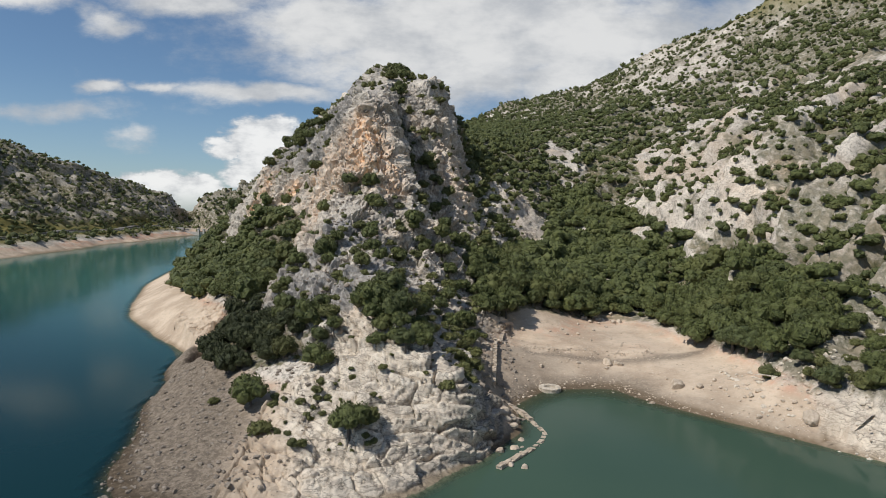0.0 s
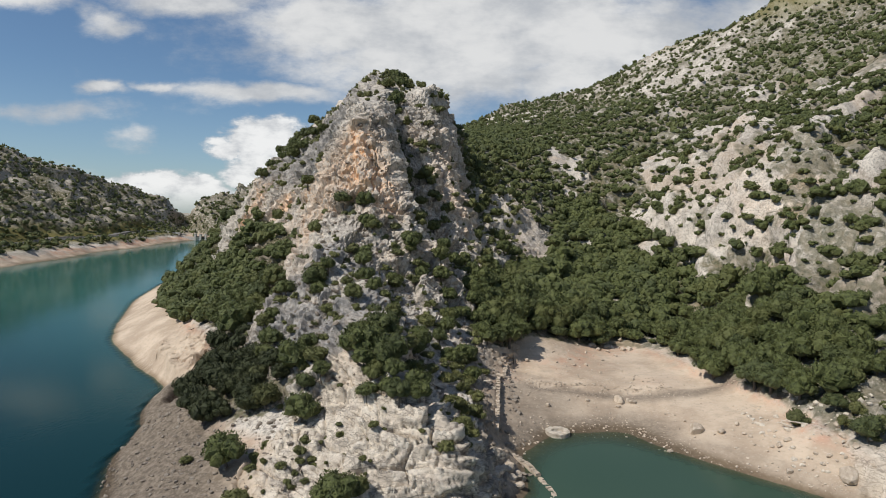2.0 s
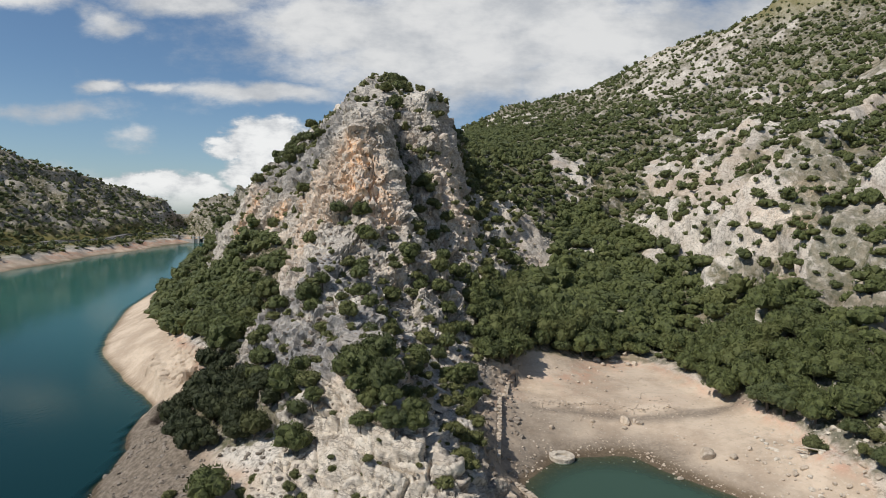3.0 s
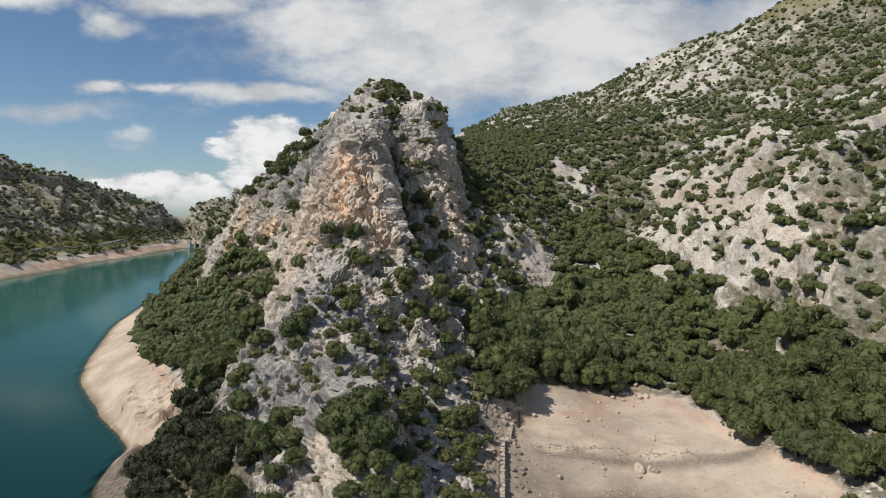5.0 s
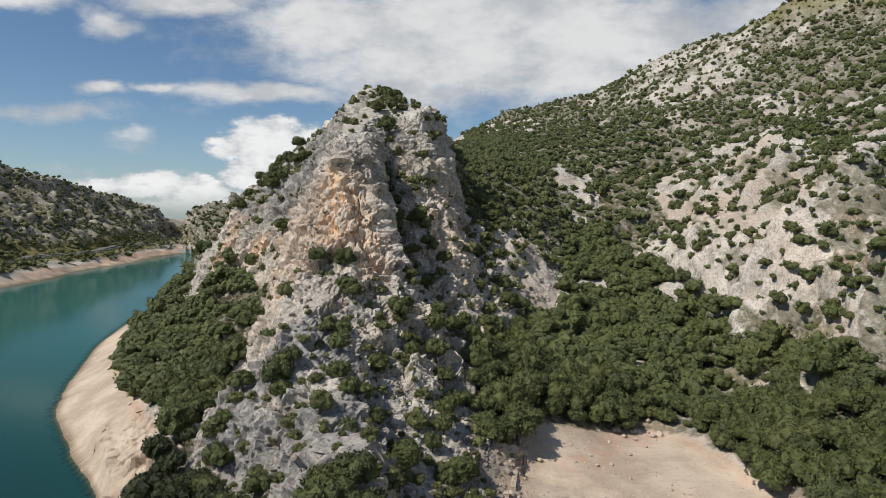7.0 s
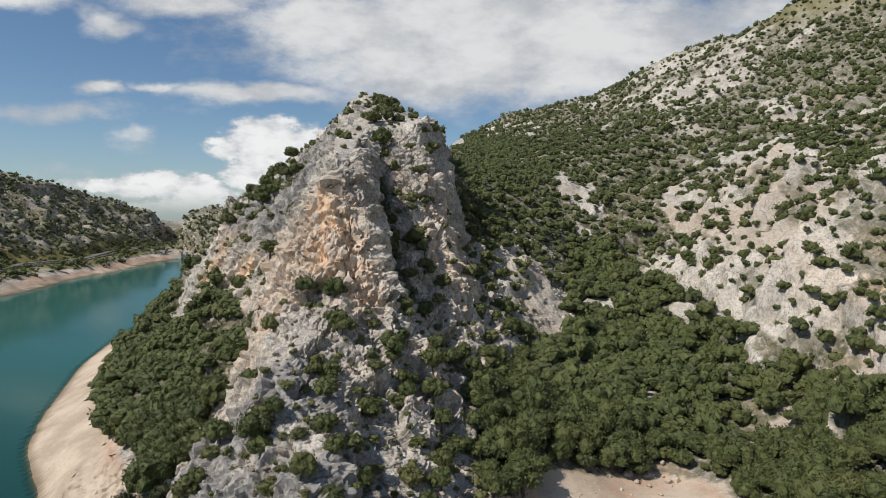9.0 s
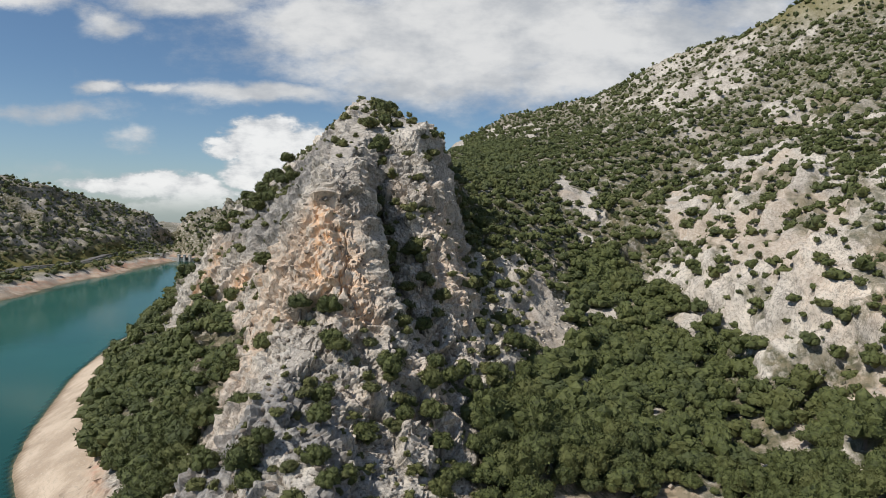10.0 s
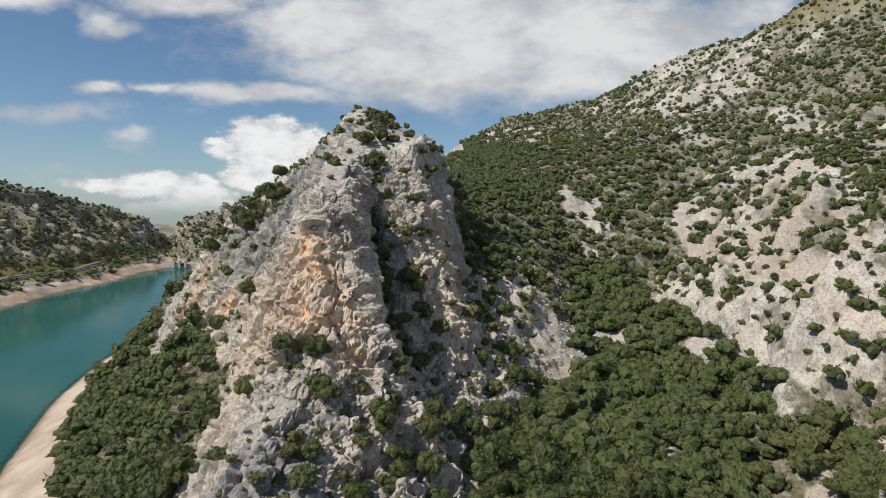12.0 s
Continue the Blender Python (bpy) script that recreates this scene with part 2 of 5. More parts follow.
LAND = make_land()
PALE_STONE = make_stone("pale_stone", rgb(0.54, 0.46, 0.36), rgb(0.78, 0.70, 0.58))
BROWN_STONE = make_stone("brown_stone", rgb(0.19, 0.155, 0.12), rgb(0.34, 0.29, 0.235))
SAND_STONE = make_stone("sandy_stone", rgb(0.45, 0.36, 0.27), rgb(0.64, 0.54, 0.425))
GREY_STONE = make_stone("grey_stone", rgb(0.38, 0.345, 0.295), rgb(0.62, 0.56, 0.48))
ROAD_STONE = make_stone("worn_road", rgb(0.12, 0.11, 0.10), rgb(0.22, 0.205, 0.185))
CONCRETE = make_stone("weathered_concrete", rgb(0.46, 0.44, 0.40), rgb(0.70, 0.675, 0.62))
DARK_STEEL = make_stone("dark_steel", rgb(0.04, 0.05, 0.05), rgb(0.09, 0.10, 0.10))
OAK_LEAVES = make_leaves("holm_oak_leaves", rgb(0.030, 0.039, 0.014), rgb(0.108, 0.125, 0.039), rgb(0.175, 0.187, 0.064))
# oak leaves again, darkened to put cloud shade into the grove's colour
SHADED_LEAVES = make_leaves("shaded_oak_leaves", rgb(0.020, 0.025, 0.011), rgb(0.050, 0.058, 0.022), rgb(0.080, 0.088, 0.034))
SHRUB_LEAVES = make_leaves("mastic_leaves", rgb(0.060, 0.066, 0.022), rgb(0.145, 0.150, 0.052), rgb(0.20, 0.195, 0.08))
BARK = make_bark()
WATER = make_water()

# ---- the lie of the land: shore, crest and valley lines, metres ----
LINES = []
# shore of the reservoir, from the tip up the west side
LINES += [
    [(-34, 62, 0), (-39, 69, 0), (-42, 83, 0), (-47, 95, 0), (-48, 107, 0), (-48, 123, 0), (-66, 143, 0), (-88, 170, 0), (-98, 191, 0), (-117, 239, 0), (-130, 291, 0), (-134, 340, 0), (-140, 400, 0), (-152, 470, 0), (-175, 545, 0), (-213, 605, 0), (-238, 648, 0)],
]
LINES += [
    [(-34, 62, 0), (-20, 60, 0), (-3, 66, 0), (0, 71, 0), (5.5, 77.5, 0), (8, 82, 0), (12, 87, 0), (12, 100, 0), (18.5, 108.5, 0), (32, 112, 0), (35, 105, 0), (42, 96.5, 0), (52, 88, 0), (60, 80, 0), (74, 66, 0), (95, 40, 0), (130, -20, 0)],
]
# lake bed
LINES += [
    [(-75, 60, -9), (-85, 110, -9), (-120, 170, -9), (-165, 250, -10), (-195, 360, -10), (-215, 470, -10), (-235, 580, -7), (-250, 640, -3)],
    [(-52, 70, -4), (-57, 100, -4), (-58, 120, -4), (-76, 140, -4), (-98, 172, -4), (-112, 200, -4), (-142, 280, -4)],
    [(-60, -60, -10), (-20, 35, -8), (25, 45, -7), (28, 75, -5), (26, 98, -1.5)],
    [(-300, -190, -10), (0, -190, -10), (200, -190, -10)],
]
# the near rock: front block, crest up to the nose of the crag
LINES += [
    [(1.5, 79.5, 9), (3, 82, 10), (-2, 85, 12.8), (-7, 91, 14.5), (-12, 97, 18.5), (-14, 108, 20.5), (-16, 122, 24.3), (-23.5, 128.5, 28.5), (-22.5, 142, 31.5), (-21, 152.5, 37), (-19.4, 155.2, 46), (-19, 157.4, 54), (-20.6, 163, 60.5), (-22.5, 170, 64.5), (-24.5, 180, 67), (-26.5, 192, 69.5), (-28, 205, 71.5), (-25, 225, 80)],
]
# front face edge and the slab below it
LINES += [
    [(-12, 74, 4.5), (-5, 78, 6.3), (1, 78, 6), (4.2, 80.5, 7)],
    [(-28, 91.5, 7.5), (-16, 92.5, 10), (-10, 88, 10.5)],
    [(-14, 108, 20.8), (-11.5, 105, 21), (-7.1, 102.4, 18.4), (-4.8, 100.5, 14)],
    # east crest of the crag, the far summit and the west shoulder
    [(7, 167, 24), (5.5, 181, 33), (3, 187, 42.5), (0.8, 191, 50.5), (-4, 195, 59), (-5, 206, 68), (-7, 216, 77), (-6, 232, 81), (-8, 244, 82), (-14, 265, 88), (-30, 305, 101), (-35, 318, 100), (-42, 340, 84), (-60, 420, 60), (-100, 520, 25)],
    [(-24, 225, 80), (-27, 260, 92), (-30, 305, 101)],
]
LINES += [
    [(-35, 312, 100), (-39, 300, 90), (-45, 285, 75), (-54, 270, 67), (-60, 260, 61), (-64, 246, 54), (-67, 234, 44), (-70, 226, 32), (-75.5, 230, 17.5), (-84, 232, 11)],
    [(-46, 213, 51.5), (-51, 215, 47), (-60, 217, 40), (-64.5, 219.5, 34.5), (-68, 217, 25.5)],
]
# foot of the east cliff
LINES += [
    [(11, 168, 20), (10, 178, 27), (8.5, 192, 35), (6, 206, 43), (5, 220, 49), (6, 236, 54), (8, 255, 58), (6, 290, 68), (-8, 330, 76)],
    # gullies beside the nose and under the shoulder
    [(1, 162, 20), (-4, 165, 26), (-9, 167, 31), (-13, 171, 35), (-13.3, 178, 41), (-13.6, 187, 47), (-14.2, 196, 53), (-15.5, 204, 61), (-17, 210, 70)],
]
# east edge of the nose, over its sheer wall, and the rib across the gully
LINES += [
    [(-16, 157, 53.5), (-16.6, 163, 58.5), (-17.2, 169, 62), (-18, 179, 66), (-18.8, 192, 69.5), (-20, 206, 74)],
    [(-12.5, 212, 73), (-10, 204, 67), (-8.3, 197, 61), (-6.5, 190, 55), (-4, 184, 49), (-0.5, 178, 41), (3.5, 171, 30)],
    # rib that runs down from the nose to the east
    [(-19.5, 162, 54), (-13.5, 157, 47), (-9.5, 155, 38), (-4, 152, 28), (2, 149, 20)],
    [(-34, 160, 29), (-33, 178, 42), (-37, 195, 50), (-46, 211, 50), (-50, 230, 57)],
]
# west flank: rock shoulder, foot of the cliffs, edge of the wood
LINES += [
    [(-31, 128, 20), (-36, 134, 17), (-40, 150, 16), (-52, 180, 18), (-66, 205, 20), (-78, 226, 15)],
    [(-47, 106, 3), (-50, 124, 4), (-64, 149, 5.5), (-79, 178, 5.5), (-93, 212, 6), (-108, 256, 7), (-118, 310, 7), (-124, 380, 8), (-134, 460, 9)],
    [(-22, 111, 14.5), (-32, 110, 10), (-40, 100, 5), (-46, 98, 1.8)],
]
# east flank: foot of the crag down to the old wall
LINES += [
    [(5.5, 83, 4), (7, 90, 3.2), (9, 98, 2.6), (9, 112, 4.5), (7, 125, 8), (1, 138, 14), (5, 149, 17.5), (10, 163, 19), (21, 173, 16.5), (24, 196, 26), (24, 220, 37.5), (20, 255, 52), (22, 292, 64), (14, 340, 74), (5, 414, 84), (0, 470, 80)],
    [(-4, 100, 11), (-6, 112, 13), (-12, 126, 17.5), (-10, 140, 22)],
]
# bay: upper beach, the valley up to the pass
LINES += [
    [(14, 132, 4.2), (28, 124, 3.4), (31, 141, 5.6), (37, 151, 6.4), (41, 163, 10), (40, 185, 15), (39, 208, 21.5), (48, 245, 31), (54, 280, 43), (54, 304, 57), (54, 322, 66), (57, 345, 70), (45, 400, 80), (28, 470, 92), (15, 516, 100)],
    [(41, 150, 5.6), (47, 137, 4.6), (52, 123, 4.2), (55, 108, 4.6), (58, 92, 6.6), (68, 78, 7), (86, 58, 8), (110, 30, 9)],
]
# east slope: gullies and spurs
LINES += [
    [(56, 153, 7), (66, 178, 13), (73, 200, 20), (75.5, 218, 26), (71, 244, 30.5), (70, 274, 42), (70.5, 304, 51.5)],
    [(60, 150, 8), (67.5, 160, 11.4), (78.5, 162, 18.8), (81, 174, 27)],
    [(61, 108, 9), (63, 128, 11), (75, 139, 18), (88, 160, 35), (93, 180, 44.5), (106, 190, 58), (114, 194, 66), (129, 249, 73), (150, 300, 84), (176, 337, 94), (208, 393, 113), (249, 423, 138)],
    [(82, 190, 32), (92, 215, 44), (102.5, 241, 59), (112, 262, 63)],
    [(97, 215, 50), (108, 226, 63), (117, 235, 70), (128, 240, 72)],
]
LINES += [
    [(73, 240, 32), (84, 272, 49), (99, 280, 59.5), (102, 308, 64), (122, 289, 71)],
    [(57, 345, 70), (80, 332, 64), (104, 328, 69), (140, 380, 92), (195, 406, 114), (214, 430, 125), (233, 528, 165), (279, 602, 215)],
    [(70, 440, 92), (105, 520, 112), (134, 608, 130), (165, 690, 162)],
    [(85, 95, 20), (92, 130, 34), (112, 165, 52), (150, 225, 78), (215, 300, 112), (249, 423, 140), (330, 500, 195), (420, 560, 260)],
    [(110, 60, 25), (140, 120, 60), (200, 180, 90), (330, 260, 140), (520, 420, 240)],
]
# skyline of the mountain
LINES += [
    [(15, 516, 100), (8, 600, 108), (28, 720, 136), (75, 770, 168), (145, 771, 181), (196, 755, 199), (243, 690, 223), (279, 602, 216), (306, 600, 237), (345, 600, 258), (450, 620, 325), (700, 650, 430)],
    [(-60, 640, 70), (0, 850, 90), (200, 900, 110), (400, 850, 200), (700, 900, 300)],
]
# west bank: shore, bank, slope and skyline
LINES += [
    [(-215, 120, 0), (-235, 250, 0), (-245, 336, 0), (-248, 400, 0), (-262, 470, 0), (-255, 525, 0), (-268, 597, 0), (-262, 645, 0)],
    [(-235, 120, 5), (-252, 250, 4.5), (-258, 336, 4.2), (-262, 400, 4.5), (-277, 470, 5.5), (-270, 528, 5.5), (-283, 600, 5), (-280, 650, 6)],
    [(-262, 250, 8), (-270, 336, 7.5), (-276, 400, 7.5), (-290, 470, 8), (-284, 532, 7), (-296, 600, 8), (-292, 650, 9)],
    [(-305, 330, 22), (-310, 400, 22), (-325, 480, 24), (-318, 560, 26), (-325, 640, 26), (-330, 700, 22)],
]
LINES += [
    [(-420, 120, 90), (-460, 330, 110), (-455, 480, 104), (-432, 590, 91), (-400, 622, 77), (-379, 650, 67), (-392, 720, 64), (-386, 765, 55), (-352, 775, 43), (-328, 755, 31)],
    [(-700, 200, 130), (-650, 600, 90), (-560, 900, 40)],
    # gorge by the dam and the hill beyond
    [(-250, 645, -2), (-285, 690, 2), (-312, 740, 6), (-345, 830, 4), (-380, 1000, 0), (-420, 1290, -20)],
    [(-338, 800, 31), (-303, 775, 47), (-256, 770, 64), (-236, 770, 71), (-202, 770, 74), (-120, 700, 70), (-60, 640, 70)],
    [(-290, 715, 24), (-268, 690, 30), (-245, 675, 24), (-218, 650, 14), (-150, 560, 14)],
]
LINES += [
    [(-420, 850, 20), (-360, 1000, 18), (-250, 1100, 16)],
    # land behind the lake
    [(-890, -195, 120), (-500, -150, 60), (-330, 0, 40)],
    [(250, -190, 40), (260, 40, 70), (500, 100, 160), (890, 300, 260)],
    [(895, 600, 420), (895, 1290, 300)],
    [(-890, 1290, 30), (-300, 1290, 10), (300, 1290, 60), (890, 1290, 200)],
]


def lay(x0, x1, y0, y1, step, start, rounds):
    """Heights on a square grid, stretched between the lines like a skin."""
    nx, ny = int((x1 - x0) / step) + 1, int((y1 - y0) / step) + 1
    z, fixed, count = np.zeros((ny, nx)), np.zeros((ny, nx)), np.zeros((ny, nx))
    for line in LINES:
        for a, b in zip(line, line[1:]):
            a, b = np.array(a, float), np.array(b, float)
            n = int(np.hypot(*(b - a)[:2]) / step * 2) + 2
            p = a + (b - a) * np.linspace(0, 1, n)[:, None]
            i, j = np.rint((p[:, 0] - x0) / step).astype(int), np.rint((p[:, 1] - y0) / step).astype(int)
            ok = (i >= 0) & (i < nx) & (j >= 0) & (j < ny)
            np.add.at(fixed, (j[ok], i[ok]), p[ok, 2])
            np.add.at(count, (j[ok], i[ok]), 1)
    hold = count > 0
    value = fixed / np.maximum(count, 1)
    if start is None:
        z[:] = value[hold].mean()
        edge = np.zeros_like(hold)
    else:
        xs, ys = np.meshgrid(x0 + step * np.arange(nx), y0 + step * np.arange(ny))
        z = sample(start, xs, ys)
        edge = np.zeros_like(hold)
        if start[0] < x0 - 1:
            edge[:3], edge[-3:], edge[:, :3], edge[:, -3:] = True, True, True, True
    keep = hold | edge
    value = np.where(hold, value, z)
    z = np.where(keep, value, z)
    for _ in range(rounds):
        p = np.pad(z, 1, mode="edge")
        z = np.where(keep, value, (p[1:-1, :-2] + p[1:-1, 2:] + p[:-2, 1:-1] + p[2:, 1:-1]) / 4)
    return (x0, y0, step, z)


def sample(grid, x, y):
    x0, y0, step, z = grid
    u, v = np.clip((x - x0) / step, 0, z.shape[1] - 1.001), np.clip((y - y0) / step, 0, z.shape[0] - 1.001)
    i, j = u.astype(int), v.astype(int)
    u, v = u - i, v - j
    return (z[j, i] * (1 - u) + z[j, i + 1] * u) * (1 - v) + (z[j + 1, i] * (1 - u) + z[j + 1, i + 1] * u) * v


def soften(grid, n):
    x0, y0, step, z = grid
    for _ in range(n):
        p = np.pad(z, 1, mode="edge")
        z = (4 * z + p[1:-1, :-2] + p[1:-1, 2:] + p[:-2, 1:-1] + p[2:, 1:-1]) / 8
    return (x0, y0, step, z)


WIDE = (-900, 900, -200, 1300)
land = lay(*WIDE, 32, None, 400)
for metres, times in ((16, 200), (8, 200), (4, 200)):
    land = lay(*WIDE, metres, land, times)
near_land = lay(-180, 240, 40, 400, 2, land, 250)
crag_land = lay(-70, 30, 60, 330, 1, near_land, 120)
land, near_land, crag_land = soften(land, 2), soften(near_land, 2), soften(crag_land, 2)


def ground_height(x, y):
    """The smooth lie of the land, fine near the crag and the bay."""
    x, y = np.asarray(x, float), np.asarray(y, float)
    blend = np.clip(np.minimum.reduce([x + 180, 240 - x, y - 40, 400 - y]) / 20, 0, 1)
    rough = sample(near_land, x, y) * blend + sample(land, x, y) * (1 - blend)
    blend = np.clip(np.minimum.reduce([x + 70, 30 - x, y - 60, 330 - y]) / 8, 0, 1)
    return sample(crag_land, x, y) * blend + rough * (1 - blend)


# ---- noise over arrays ----
def hash3(i, j, k, seed):
    h = (i * 374761393 + j * 668265263 + k * 1274126177 + seed * 974634777) & 0xFFFFFFFF
    h = ((h ^ (h >> 13)) * 1274126177) & 0xFFFFFFFF
    h = ((h ^ (h >> 16)) * 2246822519) & 0xFFFFFFFF
    return (h ^ (h >> 15)) & 0xFFFF


def bumps(p, size, seed=0):
    """Smooth noise from -1 to 1 at points p (n, 3), with lumps of that size in metres."""
    q = p / size
    f = np.floor(q).astype(np.int64)
    u = q - f
    s = u * u * (3 - 2 * u)
    total = 0.0
    for di in (0, 1):
        for dj in (0, 1):
            for dk in (0, 1):
                v = hash3(f[:, 0] + di, f[:, 1] + dj, f[:, 2] + dk, seed) / 32767.5 - 1
                total = total + v * (s[:, 0] if di else 1 - s[:, 0]) * (s[:, 1] if dj else 1 - s[:, 1]) * (s[:, 2] if dk else 1 - s[:, 2])
    return total


def fbm(p, size, octaves, seed=0, gain=0.5):
    total, amount = 0.0, 1.0
    for o in range(octaves):
        total = total + amount * bumps(p, size / 2**o, seed + 17 * o)
        amount *= gain
    return total


def ridged(p, size, octaves, seed=0):
    total, amount = 0.0, 1.0
    for o in range(octaves):
        total = total + amount * (1 - 2 * np.abs(bumps(p, size / 2**o, seed + 31 * o)))
        amount *= 0.5
    return total


def facets(p, size, seed=0):
    """Broken rock faces: a level and a tilted plane for each block, and how near a point is to a joint."""
    q = p / size
    f = np.floor(q).astype(np.int64)
    d1, d2 = np.full(len(p), 9.0), np.full(len(p), 9.0)
    level, plane = np.zeros(len(p)), np.zeros(len(p))
    for di in (-1, 0, 1):
        for dj in (-1, 0, 1):
            for dk in (-1, 0, 1):
                i, j, k = f[:, 0] + di, f[:, 1] + dj, f[:, 2] + dk
                h = [hash3(i, j, k, seed + n) for n in range(3)]
                off = np.stack([q[:, 0] - i - h[0] / 65535, q[:, 1] - j - h[1] / 65535, q[:, 2] - k - h[2] / 65535], 1)
                d = np.sqrt((off**2).sum(1))
                closer = d < d1
                d2 = np.where(closer, d1, np.minimum(d2, d))
                tilt = sum(off[:, n] * ((h[n] % 251) / 125.0 - 1) for n in range(3))
                level, plane = np.where(closer, (h[0] % 509) / 254.0 - 1, level), np.where(closer, tilt, plane)
                d1 = np.where(closer, d, d1)
    return level, plane, d2 - d1


def ease(v, lo, hi):
    t = np.clip((v - lo) / (hi - lo), 0, 1)
    return t * t * (3 - 2 * t)


def inside(poly, x, y, soft=0.0):
    """Whether points lie in a polygon of (x, y)."""
    res = np.zeros(np.shape(x), bool)
    for (x0, y0), (x1, y1) in zip(poly, poly[1:] + poly[:1]):
        cut = (y0 > y) != (y1 > y)
        res ^= cut & (x < (x1 - x0) * (y - y0) / ((y1 - y0) or 1e-9) + x0)
    return res


def near(spots, p):
    """Soft spots: rows of x, y, z, radius."""
    total = np.zeros(len(p))
    for x, y, z, r in spots:
        d2 = (p[:, 0] - x) ** 2 + (p[:, 1] - y) ** 2 + (p[:, 2] - z) ** 2
        total = np.maximum(total, np.exp(-d2 / (r * r)))
    return total


# ---- the ground: one sheet, fine over the crag and the bay ----
def spaced(lo, a, b, hi, fine, mid_lo, mid_hi, mid, growth, most):
    out = list(np.arange(a, b, fine))
    v = b
    while v < mid_hi:
        out.append(v)
        v += mid
    s = mid
    while v < hi:
        out.append(v)
        s = min(s * growth, most)
        v += s
    out.append(hi)
    v, s = a, fine
    while v > mid_lo:
        v -= mid
        out.append(v)
    s = mid
    while v - s > lo:
        s = min(s * growth, most)
        v -= s
        out.append(v)
    out.append(lo)
    return np.unique(np.round(out, 4))


GX = spaced(-900, -140, 180, 900, 1.6, -160, 200, 2.0, 1.03, 14.0)
GY = spaced(-200, 56, 330, 1300, 1.6, 40, 360, 2.0, 1.03, 14.0)
NX, NY = len(GX), len(GY)
PENINSULA = [(-34, 60), (-3, 64), (9, 80), (10, 100), (9, 118), (8, 132), (10, 150), (20, 172), (26, 200), (24, 250), (20, 300), (0, 380), (-60, 430), (-120, 330), (-80, 222), (-52, 180), (-42, 150), (-46, 128), (-50, 105), (-44, 84)]
FRONT = [(-24, 58), (-2, 63), (9, 80), (9, 92), (0, 104), (-10, 104), (-18, 92), (-24, 80)]
SLAB_FACE = [(-27, 176), (-30, 172), (-40, 178), (-62, 212), (-66, 240), (-30, 240), (-27, 205)]
SHOULDER = [(-30, 94), (-18, 96), (-8, 98), (-4, 112), (-8, 132), (-22, 136), (-34, 130)]
BEACH = [(8, 104), (9, 132), (10, 143), (22, 147), (36, 154), (46, 152), (54, 124), (57, 100), (40, 92)]
EAST_LEDGES = [(54, 84), (62, 76), (80, 58), (100, 50), (90, 90), (72, 108), (60, 100)]
VALLEY_WOOD = [(5, 134), (12, 134), (20, 143), (28, 145), (38, 150), (43, 157), (50, 151), (53, 142), (52, 129), (53, 121), (55, 113), (57, 105), (62, 101), (70, 112), (80, 148), (77, 180), (76, 205), (72, 220), (66, 240), (64, 266), (50, 275), (42, 232), (34, 200), (27, 186), (18, 170), (10, 160)]
PASS_WOOD = [(6, 205), (22, 228), (34, 218), (60, 250), (84, 268), (100, 300), (108, 340), (120, 365), (130, 420), (110, 520), (60, 600), (10, 620), (-15, 480), (-12, 400), (-6, 300), (0, 240)]
WEST_WOOD = [(-37, 125), (-42, 126), (-45, 137), (-51, 144), (-64, 161), (-83, 190), (-97, 223), (-106, 250), (-121, 320), (-126, 390), (-110, 420), (-85, 260), (-86, 234), (-82, 222), (-66, 211), (-56, 203), (-44, 182), (-37, 165), (-34, 150), (-38, 141)]
DARK_GROVE = [(-41, 124), (-42, 110), (-38, 98), (-31, 93), (-24, 91), (-20, 96), (-23, 102), (-28, 107), (-34, 115), (-37, 124)]
CLEARING = [(-36.5, 119), (-37, 128), (-38, 141), (-36, 147), (-26, 140), (-20, 128), (-19, 112), (-22, 103), (-28, 107), (-34, 115)]
RUST = [(-19, 155.5, 44, 6.5), (-20, 158, 49, 5.5), (-21.5, 160, 53, 4.5), (-16, 154.5, 41, 5), (-14, 152.5, 36, 4), (-48, 196, 36, 6), (-35, 175, 39, 4), (-64, 219, 32, 9), (-60, 222, 38, 8), (-68, 224, 25, 6), (93, 168, 40, 5), (100, 182, 45, 4)]


# bare rock and scree between the trees: the upper slabs, the lower slabs, the spur, scars in the wood, the high mountain
UPPER_SLABS = [
    [(95, 307), (105, 316), (108, 306), (102, 274), (102, 261), (95, 251), (90, 245), (86, 233), (84, 244), (84, 257), (85, 270)],
    [(93, 249), (99, 251), (105, 254), (106, 239), (102, 222), (98, 219), (93, 222), (89, 223), (85, 219), (85, 225), (89, 235)],
    [(75, 258), (82, 241), (80, 235), (75, 239), (72, 252)],
]
LOWER_SLABS = [
    [(64, 214), (75, 221), (77, 226), (82, 228), (85, 227), (83, 215), (83, 203), (80, 196), (76, 186), (74, 177), (73, 181), (75, 194), (76, 208), (69, 206)],
    [(63, 234), (72, 245), (72, 238), (66, 230)],
    [(92, 221), (93, 208), (87, 193), (85, 195), (89, 208)],
    [(60, 158), (67, 161), (71, 167), (73, 160), (68, 154), (65, 151)],
    [(74, 156), (78, 159), (72, 147), (67, 137), (69, 130), (63, 127), (61, 132), (68, 142)],
]
SPUR_SLABS = [
    [(132, 265), (130, 244), (108, 208), (100, 194), (93, 179), (90, 175), (86, 176), (83, 176), (88, 183), (91, 188), (100, 204), (108, 222)],
    [(81, 190), (85, 181), (87, 170), (91, 168), (97, 171), (103, 179), (105, 179), (91, 163), (89, 157), (83, 151), (74, 149), (78, 162), (84, 163), (84, 172), (81, 174)],
    [(134, 241), (136, 224), (115, 192), (109, 198)],
]
